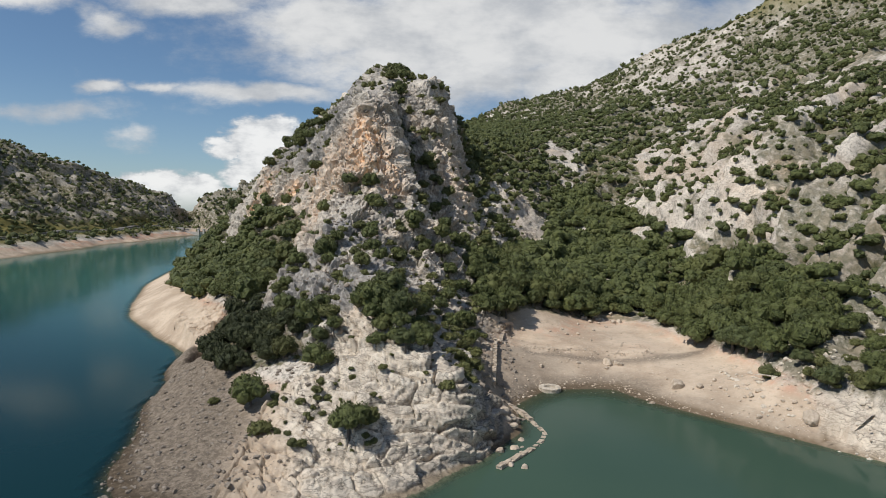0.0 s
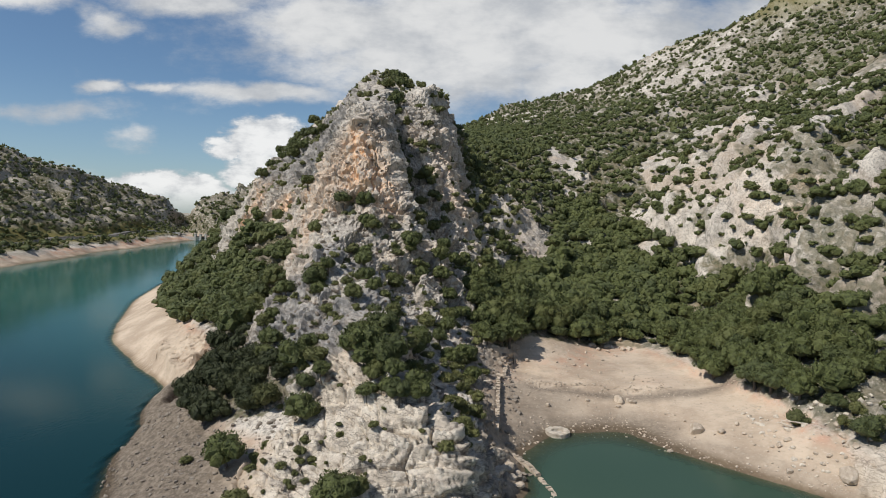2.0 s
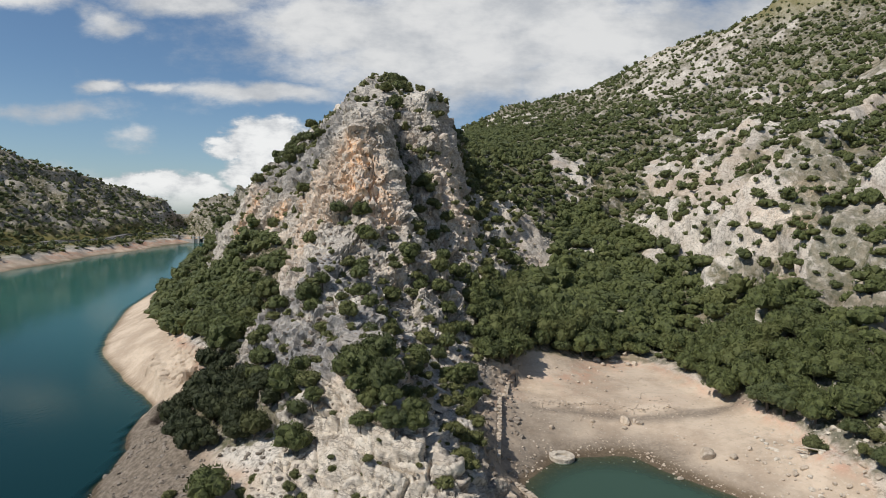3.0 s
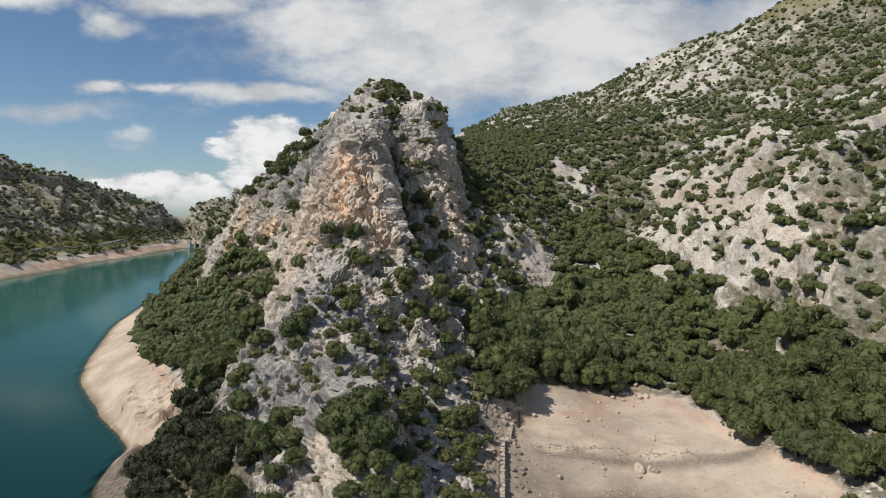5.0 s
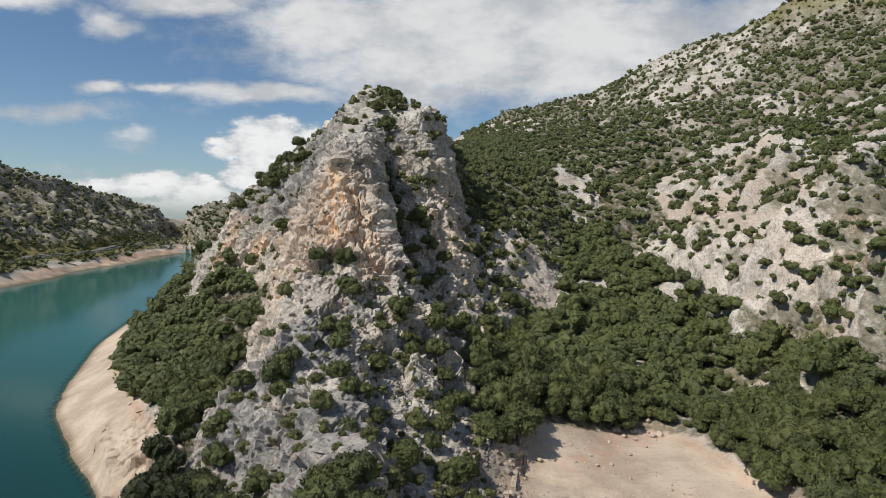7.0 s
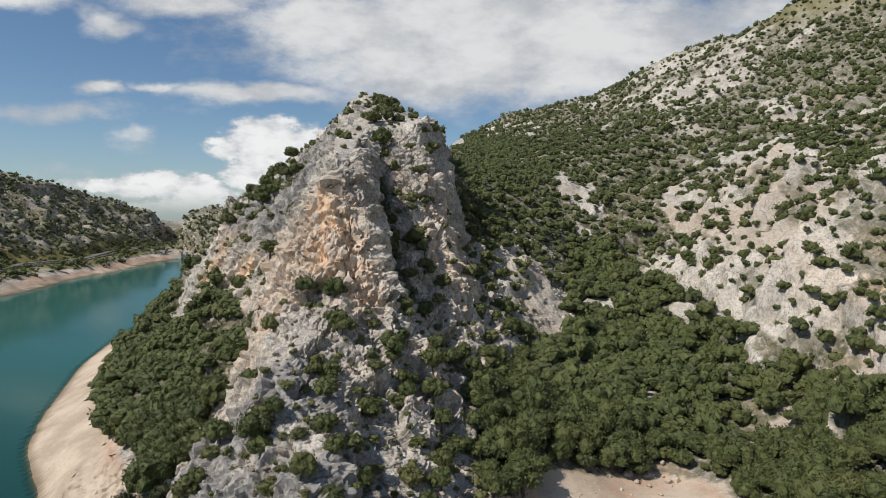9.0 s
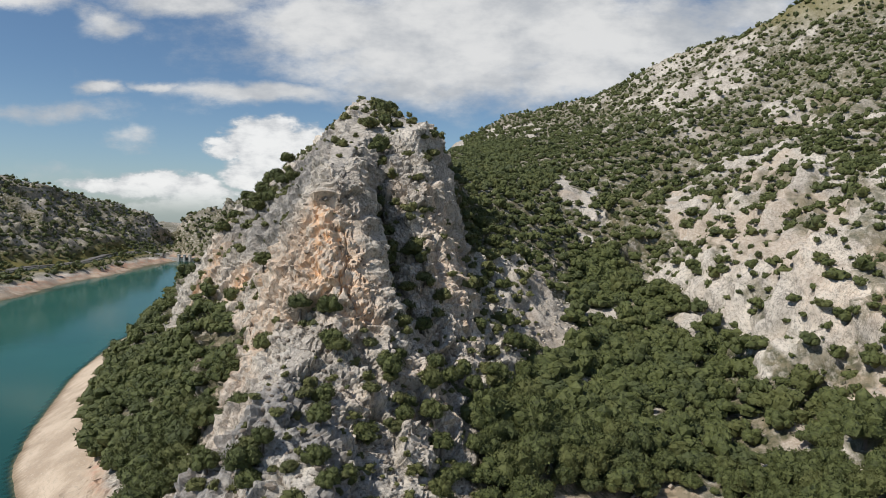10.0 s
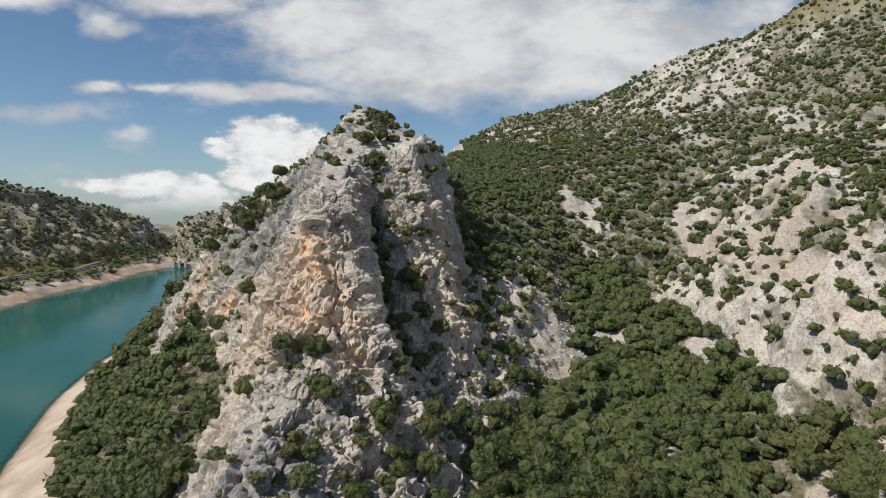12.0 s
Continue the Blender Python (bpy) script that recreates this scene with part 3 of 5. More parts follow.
SCARS = [
    [(57, 357), (63, 356), (61, 322), (72, 332), (71, 323), (63, 310), (70, 308), (71, 298), (64, 297), (57, 305), (52, 310)],
    [(53, 287), (58, 288), (59, 281), (55, 280)],
    [(18, 224), (23, 228), (29, 228), (29, 221), (24, 217)],
    [(13, 202), (16, 205), (21, 207), (23, 200), (20, 194), (16, 195)],
    [(28, 201), (34, 206), (44, 217), (42, 206), (33, 199), (28, 195)],
    [(38, 226), (49, 229), (55, 228), (54, 219), (48, 217), (41, 223)],
]
HIGH_ROCK = [
    [(160, 705), (235, 730), (262, 650), (330, 610), (480, 610), (480, 540), (325, 545), (286, 540), (253, 522), (220, 490), (184, 475), (165, 482), (167, 547)],
    [(176, 390), (199, 434), (217, 452), (216, 421), (192, 376), (214, 408), (192, 352), (180, 352)],
    [(30, 631), (45, 716), (60, 724), (92, 690), (77, 502), (63, 424), (60, 497), (46, 466), (43, 536)],
]


def any_of(polys, x, y):
    return np.logical_or.reduce([inside(q, x, y) for q in polys])


def patches(base):
    """Where scrub grows thick: near slopes, far slopes."""
    return bumps(base * [1, 0.6, 1], 16, 41) + 0.6 * bumps(base * [1, 0.7, 1], 6, 42), bumps(base, 30, 43) + 0.7 * bumps(base, 11, 44)


def fall_line(base):
    """Coordinates across and down the east slope, drawn out downhill."""
    x, y, z = base.T
    return np.stack([-0.50 * x + 0.87 * y, 0.26 * (0.87 * x + 0.50 * y), 0.2 * z], 1)


def bare_rock(base):
    """Slabs and scars with no cover, their edges frayed."""
    x = base[:, 0] + 2.0 * bumps(base, 5, 71) + 1.2 * bumps(base, 2.2, 72)
    y = base[:, 1] + 3.0 * bumps(base, 5, 73) + 2.0 * bumps(base, 2.2, 74)
    return any_of(UPPER_SLABS + LOWER_SLABS + SPUR_SLABS + SCARS, x, y)


def scrub_cover(base):
    """How thickly bushes grow on the east slope and on the mountain."""
    x, y, z = base.T
    patch, far_patch = patches(base)
    across = fall_line(base)
    rib = ridged(across * [1, 1.6, 1.6], 9, 2, 52) + 0.8 * ridged(across, 26, 2, 51) - 0.7 * patch
    slope = 1.0 - 0.92 * ease(rib, 1.0, 2.1)
    slope = np.where(bare_rock(base), 0.75 * (1 - ease(rib, 0.5, 1.6)) + 0.08, slope)
    wobble = 9 * np.stack([bumps(base, 30, 75), bumps(base, 30, 76)], 1) + 5 * np.stack([bumps(base, 11, 77), bumps(base, 11, 78)], 1)
    high = any_of(HIGH_ROCK, x + wobble[:, 0], y + wobble[:, 1])
    mountain = np.where(high, 0.14 + 0.7 * ease(far_patch, -0.05, 0.5), 0.45 + 0.55 * ease(far_patch, -0.85, -0.3))
    return slope, np.where(bare_rock(base), 0.05, mountain)


def relief(x, y):
    """The rough ground at x, y: its points, and all that is known of it there."""
    z = ground_height(x, y)
    base = np.stack([x, y, z], 1)
    e = 0.7
    nx, ny = ground_height(x - e, y) - ground_height(x + e, y), ground_height(x, y - e) - ground_height(x, y + e)
    normal = np.stack([nx, ny, np.full(len(x), 2 * e)], 1)
    normal /= np.linalg.norm(normal, axis=1, keepdims=True)
    steep = 1 - normal[:, 2]
    far = np.hypot(x, y - 30)
    on_crag, front, ledges = inside(PENINSULA, x, y), inside(FRONT, x, y), inside(EAST_LEDGES, x, y)
    rocky = np.where(on_crag, 1.0, 0.75) * ease(steep, 0.04, 0.22) * ease(z + 1.5 * bumps(base, 9, 5), 2.0, 8.0)
    rocky = np.where(front, np.maximum(rocky, 0.8 * ease(z, -1.0, 1.5)), rocky)
    rocky = np.where(ledges, np.maximum(rocky, 0.6 * ease(z, -1.0, 1.5)), rocky)
    wide = ease(far, 250, 600)
    sheer = ease(steep, 0.10, 0.45)
    push = rocky * (1.6 * fbm(base, 24, 2, 1) + (1 - 0.4 * wide) * (0.35 + 0.8 * sheer) * ridged(base * [1, 1, 0.36], 10, 3, 2))
    push *= np.where(front, 0.45, 1.0)
    flute = base @ np.array([[1.0, 0, 0], [0, 1, 0], [0.35, 0, 0.22]])
    push += rocky * sheer * (1 - wide) * np.where(front, 0.25, 0.9) * ridged(flute, 5.2, 3, 6)
    # joints and tilted blocks, with the bedding
    hard = np.flatnonzero((rocky > 0.03) & (far < 420) & ~front)
    tilt = base[hard] @ np.array([[1.0, 0, 0.30], [0, 1, 0.12], [-0.25, -0.10, 1]]) + 0.5 * bumps(base[hard], 2.4, 3)[:, None]
    for size, depth, lean, gap in ((8.5, 0.7, 1.5, 0.9), (3.6, 0.42, 0.95, 0.55), (1.5, 0.15, 0.5, 0.22)):
        level, plane, joint = facets(tilt * [1.3, 1.3, 0.7], size, int(size * 10))
        push[hard] += rocky[hard] * (depth * level + lean * plane - gap * (1 - ease(joint, 0.0, 0.06)))
    # bedding: ledges that dip gently to the east
    dip = z + 0.28 * x + 0.10 * y + 1.6 * bumps(base, 12, 8)
    for thick, depth in ((3.1, 0.5), (1.25, 0.25)):
        saw = np.mod(dip / thick, 1.0)
        push += rocky * (1 - wide) * depth * (np.minimum(saw / 0.8, (1 - saw) / 0.2) - 0.5) * 1.3
    # the washed front block: level beds with open cracks, and runnels down the faces
    bed = z + 0.06 * x + 0.5 * bumps(base, 6, 61) + 0.22 * bumps(base, 1.8, 62)
    crack = np.exp(-((np.mod(bed / 2.6, 1.0) - 0.5) / 0.035) ** 2) * ease(bumps(base, 4.5, 63), -0.35, 0.1)
    saw = np.mod(bed / 2.6 + 0.5, 1.0)
    push += front * rocky * (0.5 * bumps(base, 5.0, 64) + 0.07 * ridged(base * [1, 1, 0.2], 1.3, 2, 65) + 0.9 * (np.minimum(saw / 0.88, (1 - saw) / 0.12) - 0.5) - 1.1 * crack)
    face = np.flatnonzero(front & (rocky > 0.03))
    leaf = base[face] @ np.array([[0.55, 0.08, 0.06], [-0.08, 0.55, 0.05], [0.05, 0.05, 1.25]]) + 0.35 * bumps(base[face], 2.6, 66)[:, None]
    for size, depth, lean, gap in ((3.2, 0.45, 0.85, 1.0), (1.25, 0.20, 0.50, 0.55), (0.55, 0.06, 0.22, 0.14)):
        level, plane, joint = facets(leaf, size, int(size * 10) + 5)
        push[face] += rocky[face] * (depth * level + lean * plane - gap * (1 - ease(joint, 0.0, 0.05)))
    push += wide * ease(steep, 0.02, 0.15) * (3.5 * fbm(base, 60, 4, 9) + 2.8 * ridged(base * [1, 1, 0.6], 27, 4, 10) + 1.4 * bumps(base, 5, 13) - 3.4)
    hill = (x > -350) & (x < -150) & (y > 640) | (x < -290) & (y > 300)
    push += hill * ease(z, 8, 22) * (np.where(x > -350, 6.0, 4.0) * (ridged(base * [1, 1, 0.3], 19, 4, 16) - 0.9) + np.where(x > -350, 2.5, 1.8) * (ridged(base * [1, 1, 0.4], 8, 2, 17) - 0.7))
    push += (x < -200) * ease(z, 0.3, 2.5) * (1 - ease(z, 6, 9)) * 1.4 * ridged(base, 8, 3, 15)
    # ribs and pillars down the east slope
    slope = (x > 45) & (y > 95) & ~on_crag
    across = fall_line(base)
    push += slope * ease(z, 8, 22) * (1 - 0.5 * wide) * (4.2 * ridged(across, 26, 2, 51) + 2.3 * ridged(across * [1, 1.6, 1.6], 9, 2, 52) + 1.1 * ridged(base * [1, 1, 0.5], 4.5, 3, 53) - 4.4) * ease(x, 45, 75)
    soft = (1 - rocky) * (z > 0.2)
    push += soft * (0.22 * fbm(base, 7, 3, 11) + 0.09 * bumps(base, 0.9, 12) * ease(z, 0.1, 1.0)) * ease(z, 0.0, 1.2)
    push *= ease(z, -0.5, 1.0) * 0.9 + 0.1
    points = base + normal * push[:, None]
    # old terrace edges across the dry bed
    edge = 123.4 + 0.9 * np.sin(x * 0.19 + 3.2)
    shelf = ease(x, 13, 20) * (1 - ease(x, 42, 50))
    points[:, 2] += shelf * (0.45 * ease(y, edge - 0.7, edge + 0.5) * (1 - ease(y, edge + 2, edge + 14)) - 0.35 * np.exp(-(((y - edge + 1.2) / 1.1) ** 2)))
    # the bank held up by the old retaining wall
    past = 8.7 + 0.103 * (y - 100) - x
    points[:, 2] += 0.9 * ease(past, -0.3, 0.3) * (1 - ease(past, 2.0, 6.0)) * ease(y, 98, 101) * (1 - ease(y, 121, 123))
    line = np.where(x < -200, 4.4, np.where((x < -38) & (y > 116) & (y < 320), 9.0, 6.4)) + np.where(x < -200, 1.6, 0.8) * bumps(base, 14, 21) + 0.4 * bumps(base, 3, 22)
    return dict(base=base, points=points, z=points[:, 2], steep=steep, far=far, rocky=rocky, on_crag=on_crag, front=front, ledges=ledges, line=line)


gx, gy = [a.ravel() for a in np.meshgrid(GX, GY)]
here = relief(gx, gy)
base, ground_points, gz, steep, far, rocky = (here[k] for k in ("base", "points", "z", "steep", "far", "rocky"))
on_crag, front, ledges, line = (here[k] for k in ("on_crag", "front", "ledges", "line"))


def footing(x, y):
    """The point of the ground sheet nearest to x, y."""
    i, j = np.clip(np.searchsorted(GX, x), 1, NX - 1), np.clip(np.searchsorted(GY, y), 1, NY - 1)
    i = np.where(np.abs(GX[i] - x) < np.abs(GX[i - 1] - x), i, i - 1)
    j = np.where(np.abs(GY[j] - y) < np.abs(GY[j - 1] - y), j, j - 1)
    return j * NX + i


def blur(v, n):
    g = v.reshape(NY, NX)
    for _ in range(n):
        p = np.pad(g, 1, mode="edge")
        g = (p[1:-1, :-2] + p[1:-1, 2:] + p[:-2, 1:-1] + p[2:, 1:-1]) / 4
    return g.ravel()


# hollows collect soil and bushes
hollow = blur(gz, 8) - gz
woods = [inside(w, gx, gy) for w in (VALLEY_WOOD, PASS_WOOD, WEST_WOOD, DARK_GROVE)]


def zones(x, y, r):
    """How much of each kind of surface there is at points."""
    base, z, line, front, ledges, far = r["base"], r["z"], r["line"], r["front"], r["ledges"], r["far"]
    wood = np.logical_or.reduce([inside(w, x, y) for w in (VALLEY_WOOD, PASS_WOOD, WEST_WOOD, DARK_GROVE)])
    bank = (1 - ease(z, line - 1.0, line + 0.6)) * ((far < 420) | (x < 0))
    bank = np.where(front, np.maximum(bank, (1 - ease(z, 13, 17)) * 0.85), bank)
    bank = np.maximum(bank, inside(BEACH, x, y) * ease(x + bumps(base, 3, 31), 8, 11))
    bare = np.where(front, ease(x + 0.28 * (y - 60) + 1.5 * bumps(base, 5, 20), -18, -12), 0.0)
    bare = np.clip(bare + ledges * ease(x + 2 * bumps(base, 6, 19), 52, 60), 0, 1)
    clay = np.exp(-(((z - line + 0.4) / 0.9) ** 2)) * ease(bumps(base, 16, 23), -0.5, 0.5) * ~front
    clay += (x < -200) * ease(z, 0.6, 2.0) * (1 - ease(z, 6.0, 8.0)) * ease(y + 30 * bumps(base, 40, 18), 380, 440)
    on_bed = (x > 5) & (x < 56) & (y > 80) & (y < 150)
    grass = (x < -225) * ease(z + 2 * bumps(base, 12, 36), 5.0, 8.0) * (1 - ease(z + 10 * bumps(base, 45, 24), 14, 26)) * (y < 640)
    grass = np.maximum(grass, ease(z, 205, 235) * 0.7)
    scree = 0.6 * np.exp(-(((x - 27 - 0.1 * (y - 200)) / 9.0) ** 2)) * ease(y, 170, 190) * (1 - ease(y, 235, 260)) * ease(bumps(base, 7, 25), -0.4, 0.3)
    scree = np.maximum(scree, (x > 50) * (y > 95) * (y < 420) * ease(bumps(base * [1, 0.7, 1], 13, 32) + 0.6 * bumps(base, 4, 33), 0.0, 0.55) * (1 - ease(r["steep"], 0.25, 0.5)) * ease(z, 5, 9) * 0.75)
    rust = near(RUST, r["points"])
    rust = np.maximum(rust, 0.36 * ease(bumps(base, 20, 26) + 0.3 * bumps(base, 6, 38), 0.0, 0.7) * ease(r["steep"], 0.2, 0.5))
    grey = 0.8 * inside(SLAB_FACE, x, y) * ease(z + 4 * bumps(base, 7, 34), 40, 48)
    # shoulder: grey rock, with cloud shade put into its colour
    grey = np.maximum(grey, inside(SHOULDER, x, y) * ease(bumps(base, 6, 37), -0.8, 0.0))
    wet = 1 - ease(z, 0.15, 0.75)
    gravel = ease(-x - 0.28 * (y - 60) + 3 * bumps(base, 8, 27), 16, 24) * ease(125 - y, 0, 5) * (x < -15) * (far < 160)
    gravel = np.maximum(gravel, 0.5 * ease(15 - x + 4 * bumps(base, 7, 28), 0, 8) * on_bed * (y < 132) * (x > 5))
    gravel = np.maximum(gravel, 0.7 * on_bed * (1 - ease(z + 0.5 * bumps(base, 5, 29), 0.9, 2.3)) * (1 - 0.5 * ease(x, 36, 42)))
    gravel = np.maximum(gravel, 0.5 * on_bed * (1 - ease(x + 5 * bumps(base, 8, 35), 20, 34)) * (1 - ease(y, 119, 124)))
    edge = 123.4 + 0.9 * np.sin(x * 0.19 + 3.2) + 0.6 * bumps(base, 4, 30)
    gravel = np.maximum(gravel, 0.7 * on_bed * ease(x, 13, 18) * ease(y, edge - 5, edge - 2.2) * (1 - ease(y, edge - 0.9, edge)))
    patch, far_patch = patches(base)
    slope, mountain = scrub_cover(base)
    scrub = (x > 38) * (y < 330) * 0.8 * ease(slope, 0.2, 0.9) + (x > 20) * (y >= 330) * 0.9 * ease(mountain, 0.2, 0.9)
    scrub = np.maximum(scrub, (x < -225) * (0.3 + 0.6 * ease(far_patch, -0.7, 0.1)) * ease(z, 4, 7))
    wood = np.maximum(wood, scrub * ~inside(PENINSULA, x, y)) * ~bare_rock(base)
    cover = np.clip(wood * 0.92 + ease(hollow[footing(x, y)], 0.3, 1.8) * 0.35 * (bank < 0.3), 0, 1)
    cover = np.where(z < line, 0.0, cover)
    return {"bank": np.clip(bank, 0, 1), "bare": bare, "clay": np.clip(clay, 0, 1), "grass": np.clip(grass, 0, 1), "scree": scree, "rust": rust, "wet": wet, "gravel": gravel, "wood": cover, "grey": grey}


def sheet(name, points, faces, material, attrs=None, smooth=False):
    smooth = np.broadcast_to(smooth, len(faces))
    mesh = bpy.data.meshes.new(name)
    mesh.vertices.add(len(points))
    mesh.vertices.foreach_set("co", np.ascontiguousarray(points, np.float32).ravel())
    k = faces.shape[1]
    mesh.loops.add(faces.size)
    mesh.loops.foreach_set("vertex_index", np.ascontiguousarray(faces, np.int32).ravel())
    mesh.polygons.add(len(faces))
    mesh.polygons.foreach_set("loop_start", np.arange(0, faces.size, k, dtype=np.int32))
    mesh.polygons.foreach_set("use_smooth", np.ascontiguousarray(smooth))
    mesh.update(calc_edges=True)
    for key, values in (attrs or {}).items():
        mesh.attributes.new(key, "FLOAT", "POINT").data.foreach_set("value", np.ascontiguousarray(values, np.float32))
    mesh.materials.append(material)
    return new(name, mesh)


def grid_faces(nx, ny):
    i = (np.arange(ny - 1)[:, None] * nx + np.arange(nx - 1)).ravel()
    return np.stack([i, i + 1, i + nx + 1, i + nx], 1)


# one sheet, woven finer where the land is broken: x and y from, to, and the weave in metres
WEAVE = [(-28, 14, 62, 104, 0.17), (-64, -28, 64, 104, 0.4), (14, 16, 64, 104, 0.4), (-64, 16, 104, 150, 0.3), (-64, -34, 150, 250, 0.33), (-34, 8, 150, 212, 0.2), (-34, 8, 212, 250, 0.33), (8, 16, 150, 250, 0.36), (-64, 16, 250, 330, 0.85), (16, 172, 84, 330, 0.8), (40, 420, 330, 800, 2.5), (-480, -140, 300, 800, 2.7), (-95, -64, 195, 262, 0.4), (-140, -95, 110, 300, 1.3), (-95, -64, 110, 195, 1.0), (-95, -64, 262, 300, 1.0)]
faces = grid_faces(NX, NY)
cx, cy = gx[faces].mean(1), gy[faces].mean(1)
for x0, x1, y0, y1, _ in WEAVE:
    out = (cx < x0 + 1) | (cx > x1 - 1) | (cy < y0 + 1) | (cy > y1 - 1)
    faces, cx, cy = faces[out], cx[out], cy[out]
grass = zones(gx, gy, here)
all_points, all_faces, all_zones = [ground_points], [faces], [grass]
flat_rock = [~((rocky < 0.25) | (far > 330))[faces[:, 0]]]
total = len(gx)
for x0, x1, y0, y1, step in WEAVE:
    xs, ys = np.linspace(x0, x1, int((x1 - x0) / step) + 1), np.linspace(y0, y1, int((y1 - y0) / step) + 1)
    px, py = [a.ravel() for a in np.meshgrid(xs, ys)]
    fine = relief(px, py)
    f = grid_faces(len(xs), len(ys))
    all_points.append(fine["points"]), all_faces.append(f + total), all_zones.append(zones(px, py, fine))
    flat_rock.append(((fine["rocky"] > 0.25) & (step > 0.18) & (step < 0.45))[f[:, 0]])
    total += len(px)
ground = sheet("ground", np.concatenate(all_points), np.concatenate(all_faces), LAND, {k: np.concatenate([z[k] for z in all_zones]) for k in grass}, smooth=~np.concatenate(flat_rock))
grass = grass["grass"]
tagged(ground, "pale grey limestone crag, dry lake shore and wooded mountain slopes", "terrain", kind="structure")

# ---- water ----
WX, WY = spaced(-900, -140, 110, 900, 1.6, -160, 130, 4.0, 1.1, 40.0), spaced(-200, 50, 300, 1300, 1.6, 40, 330, 4.0, 1.1, 40.0)
wx, wy = [a.ravel() for a in np.meshgrid(WX, WY)]
deep = -ground_height(wx, wy)
inlet = ease(wx + 0.15 * (wy - 70), -12, 4) * (wy < 140)
lake_points = np.stack([wx, wy, 0 * wx], 1)
# shade: 0 near, where cloud shadow is coloured in, rising to 1 far off
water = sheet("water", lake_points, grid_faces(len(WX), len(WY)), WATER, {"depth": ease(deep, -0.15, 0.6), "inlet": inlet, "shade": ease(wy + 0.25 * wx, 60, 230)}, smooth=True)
tagged(water, "calm green-blue reservoir water at a low level", "water", kind="structure")


# ---- plants ----
def ball(level):
    bm = bmesh.new()
    bmesh.ops.create_icosphere(bm, subdivisions=level, radius=1.0)
    v = np.array([k.co[:] for k in bm.verts])
    f = np.array([[k.index for k in face.verts] for face in bm.faces])
    bm.free()
    return v, f


BALLS = {1: ball(1), 2: ball(2)}


def crown_shape(rng, lobes, level, tufts, tuft_size, flat=0.8, spread=0.62):
    """A lumpy crown of unit radius standing on z = 0: leaf lumps with tufts of leaves all over them."""
    v0, f0 = BALLS[level]
    verts, faces, count = [], [], 0
    centres = []
    for k in range(lobes):
        if k == 0:
            c, r = np.array([0, 0, 0.62 * flat]), 0.60
        else:
            a, up = 2.4 * k + rng.uniform(-0.5, 0.5), rng.uniform(0.1, 1.0)
            out = spread * math.sqrt(max(0.05, 1 - up * up * 0.8)) * rng.uniform(0.75, 1.12)
            c, r = np.array([math.cos(a) * out, math.sin(a) * out, (0.35 + 0.75 * up) * flat]), rng.uniform(0.26, 0.44)
        centres.append((c, r))
        jag = 1 + 0.30 * bumps(v0 * 1.9 + rng.uniform(0, 50, 3), 1.0, 3) + 0.12 * rng.uniform(-1, 1, len(v0))
        p = v0 * jag[:, None] * r * [1, 1, 0.85] + c
        p[:, 2] = np.maximum(p[:, 2], 0.02)
        verts.append(p), faces.append(f0 + count)
        count += len(p)
    pick = rng.choice(len(centres), tufts, p=np.array([r * r for _, r in centres]) / sum(r * r for _, r in centres))
    way = rng.normal(size=(tufts, 3))
    way[:, 2] = np.abs(way[:, 2]) * 1.1 - 0.35
    way /= np.linalg.norm(way, axis=1, keepdims=True)
    c = np.array([centres[k][0] for k in pick])
    r = np.array([centres[k][1] for k in pick])[:, None]
    at = c + way * r * rng.uniform(0.9, 1.18, (tufts, 1)) * [1, 1, 0.85]
    side = np.cross(way, rng.normal(size=(tufts, 3)))
    side /= np.linalg.norm(side, axis=1, keepdims=True)
    lean = way * 0.75 + rng.normal(size=(tufts, 3)) * 0.45
    s = tuft_size * rng.uniform(0.6, 1.35, (tufts, 1))
    tri = np.stack([at - side * s * 0.62, at + side * s * 0.62, at + lean * s], 1).reshape(-1, 3)
    verts.append(tri)
    faces.append(np.arange(3 * tufts).reshape(-1, 3) + count)
    v = np.concatenate(verts)
    v[:, 2] = np.maximum(v[:, 2], 0.0)
    return v, np.concatenate(faces)


def tube(path, radii, sides=6):
    """A tapered limb along points."""
    path = [Vector(p) for p in path]
    verts, faces = [], []
    for k, (p, r) in enumerate(zip(path, radii)):
        d = (path[min(k + 1, len(path) - 1)] - path[max(k - 1, 0)]).normalized()
        a = d.orthogonal().normalized()
        b = d.cross(a)
        verts += [tuple(p + (a * math.cos(t) + b * math.sin(t)) * r) for t in (2 * math.pi * i / sides for i in range(sides))]
    for k in range(len(path) - 1):
        for i in range(sides):
            j = (i + 1) % sides
            faces.append((k * sides + i, k * sides + j, (k + 1) * sides + j, (k + 1) * sides + i))
    return verts, faces


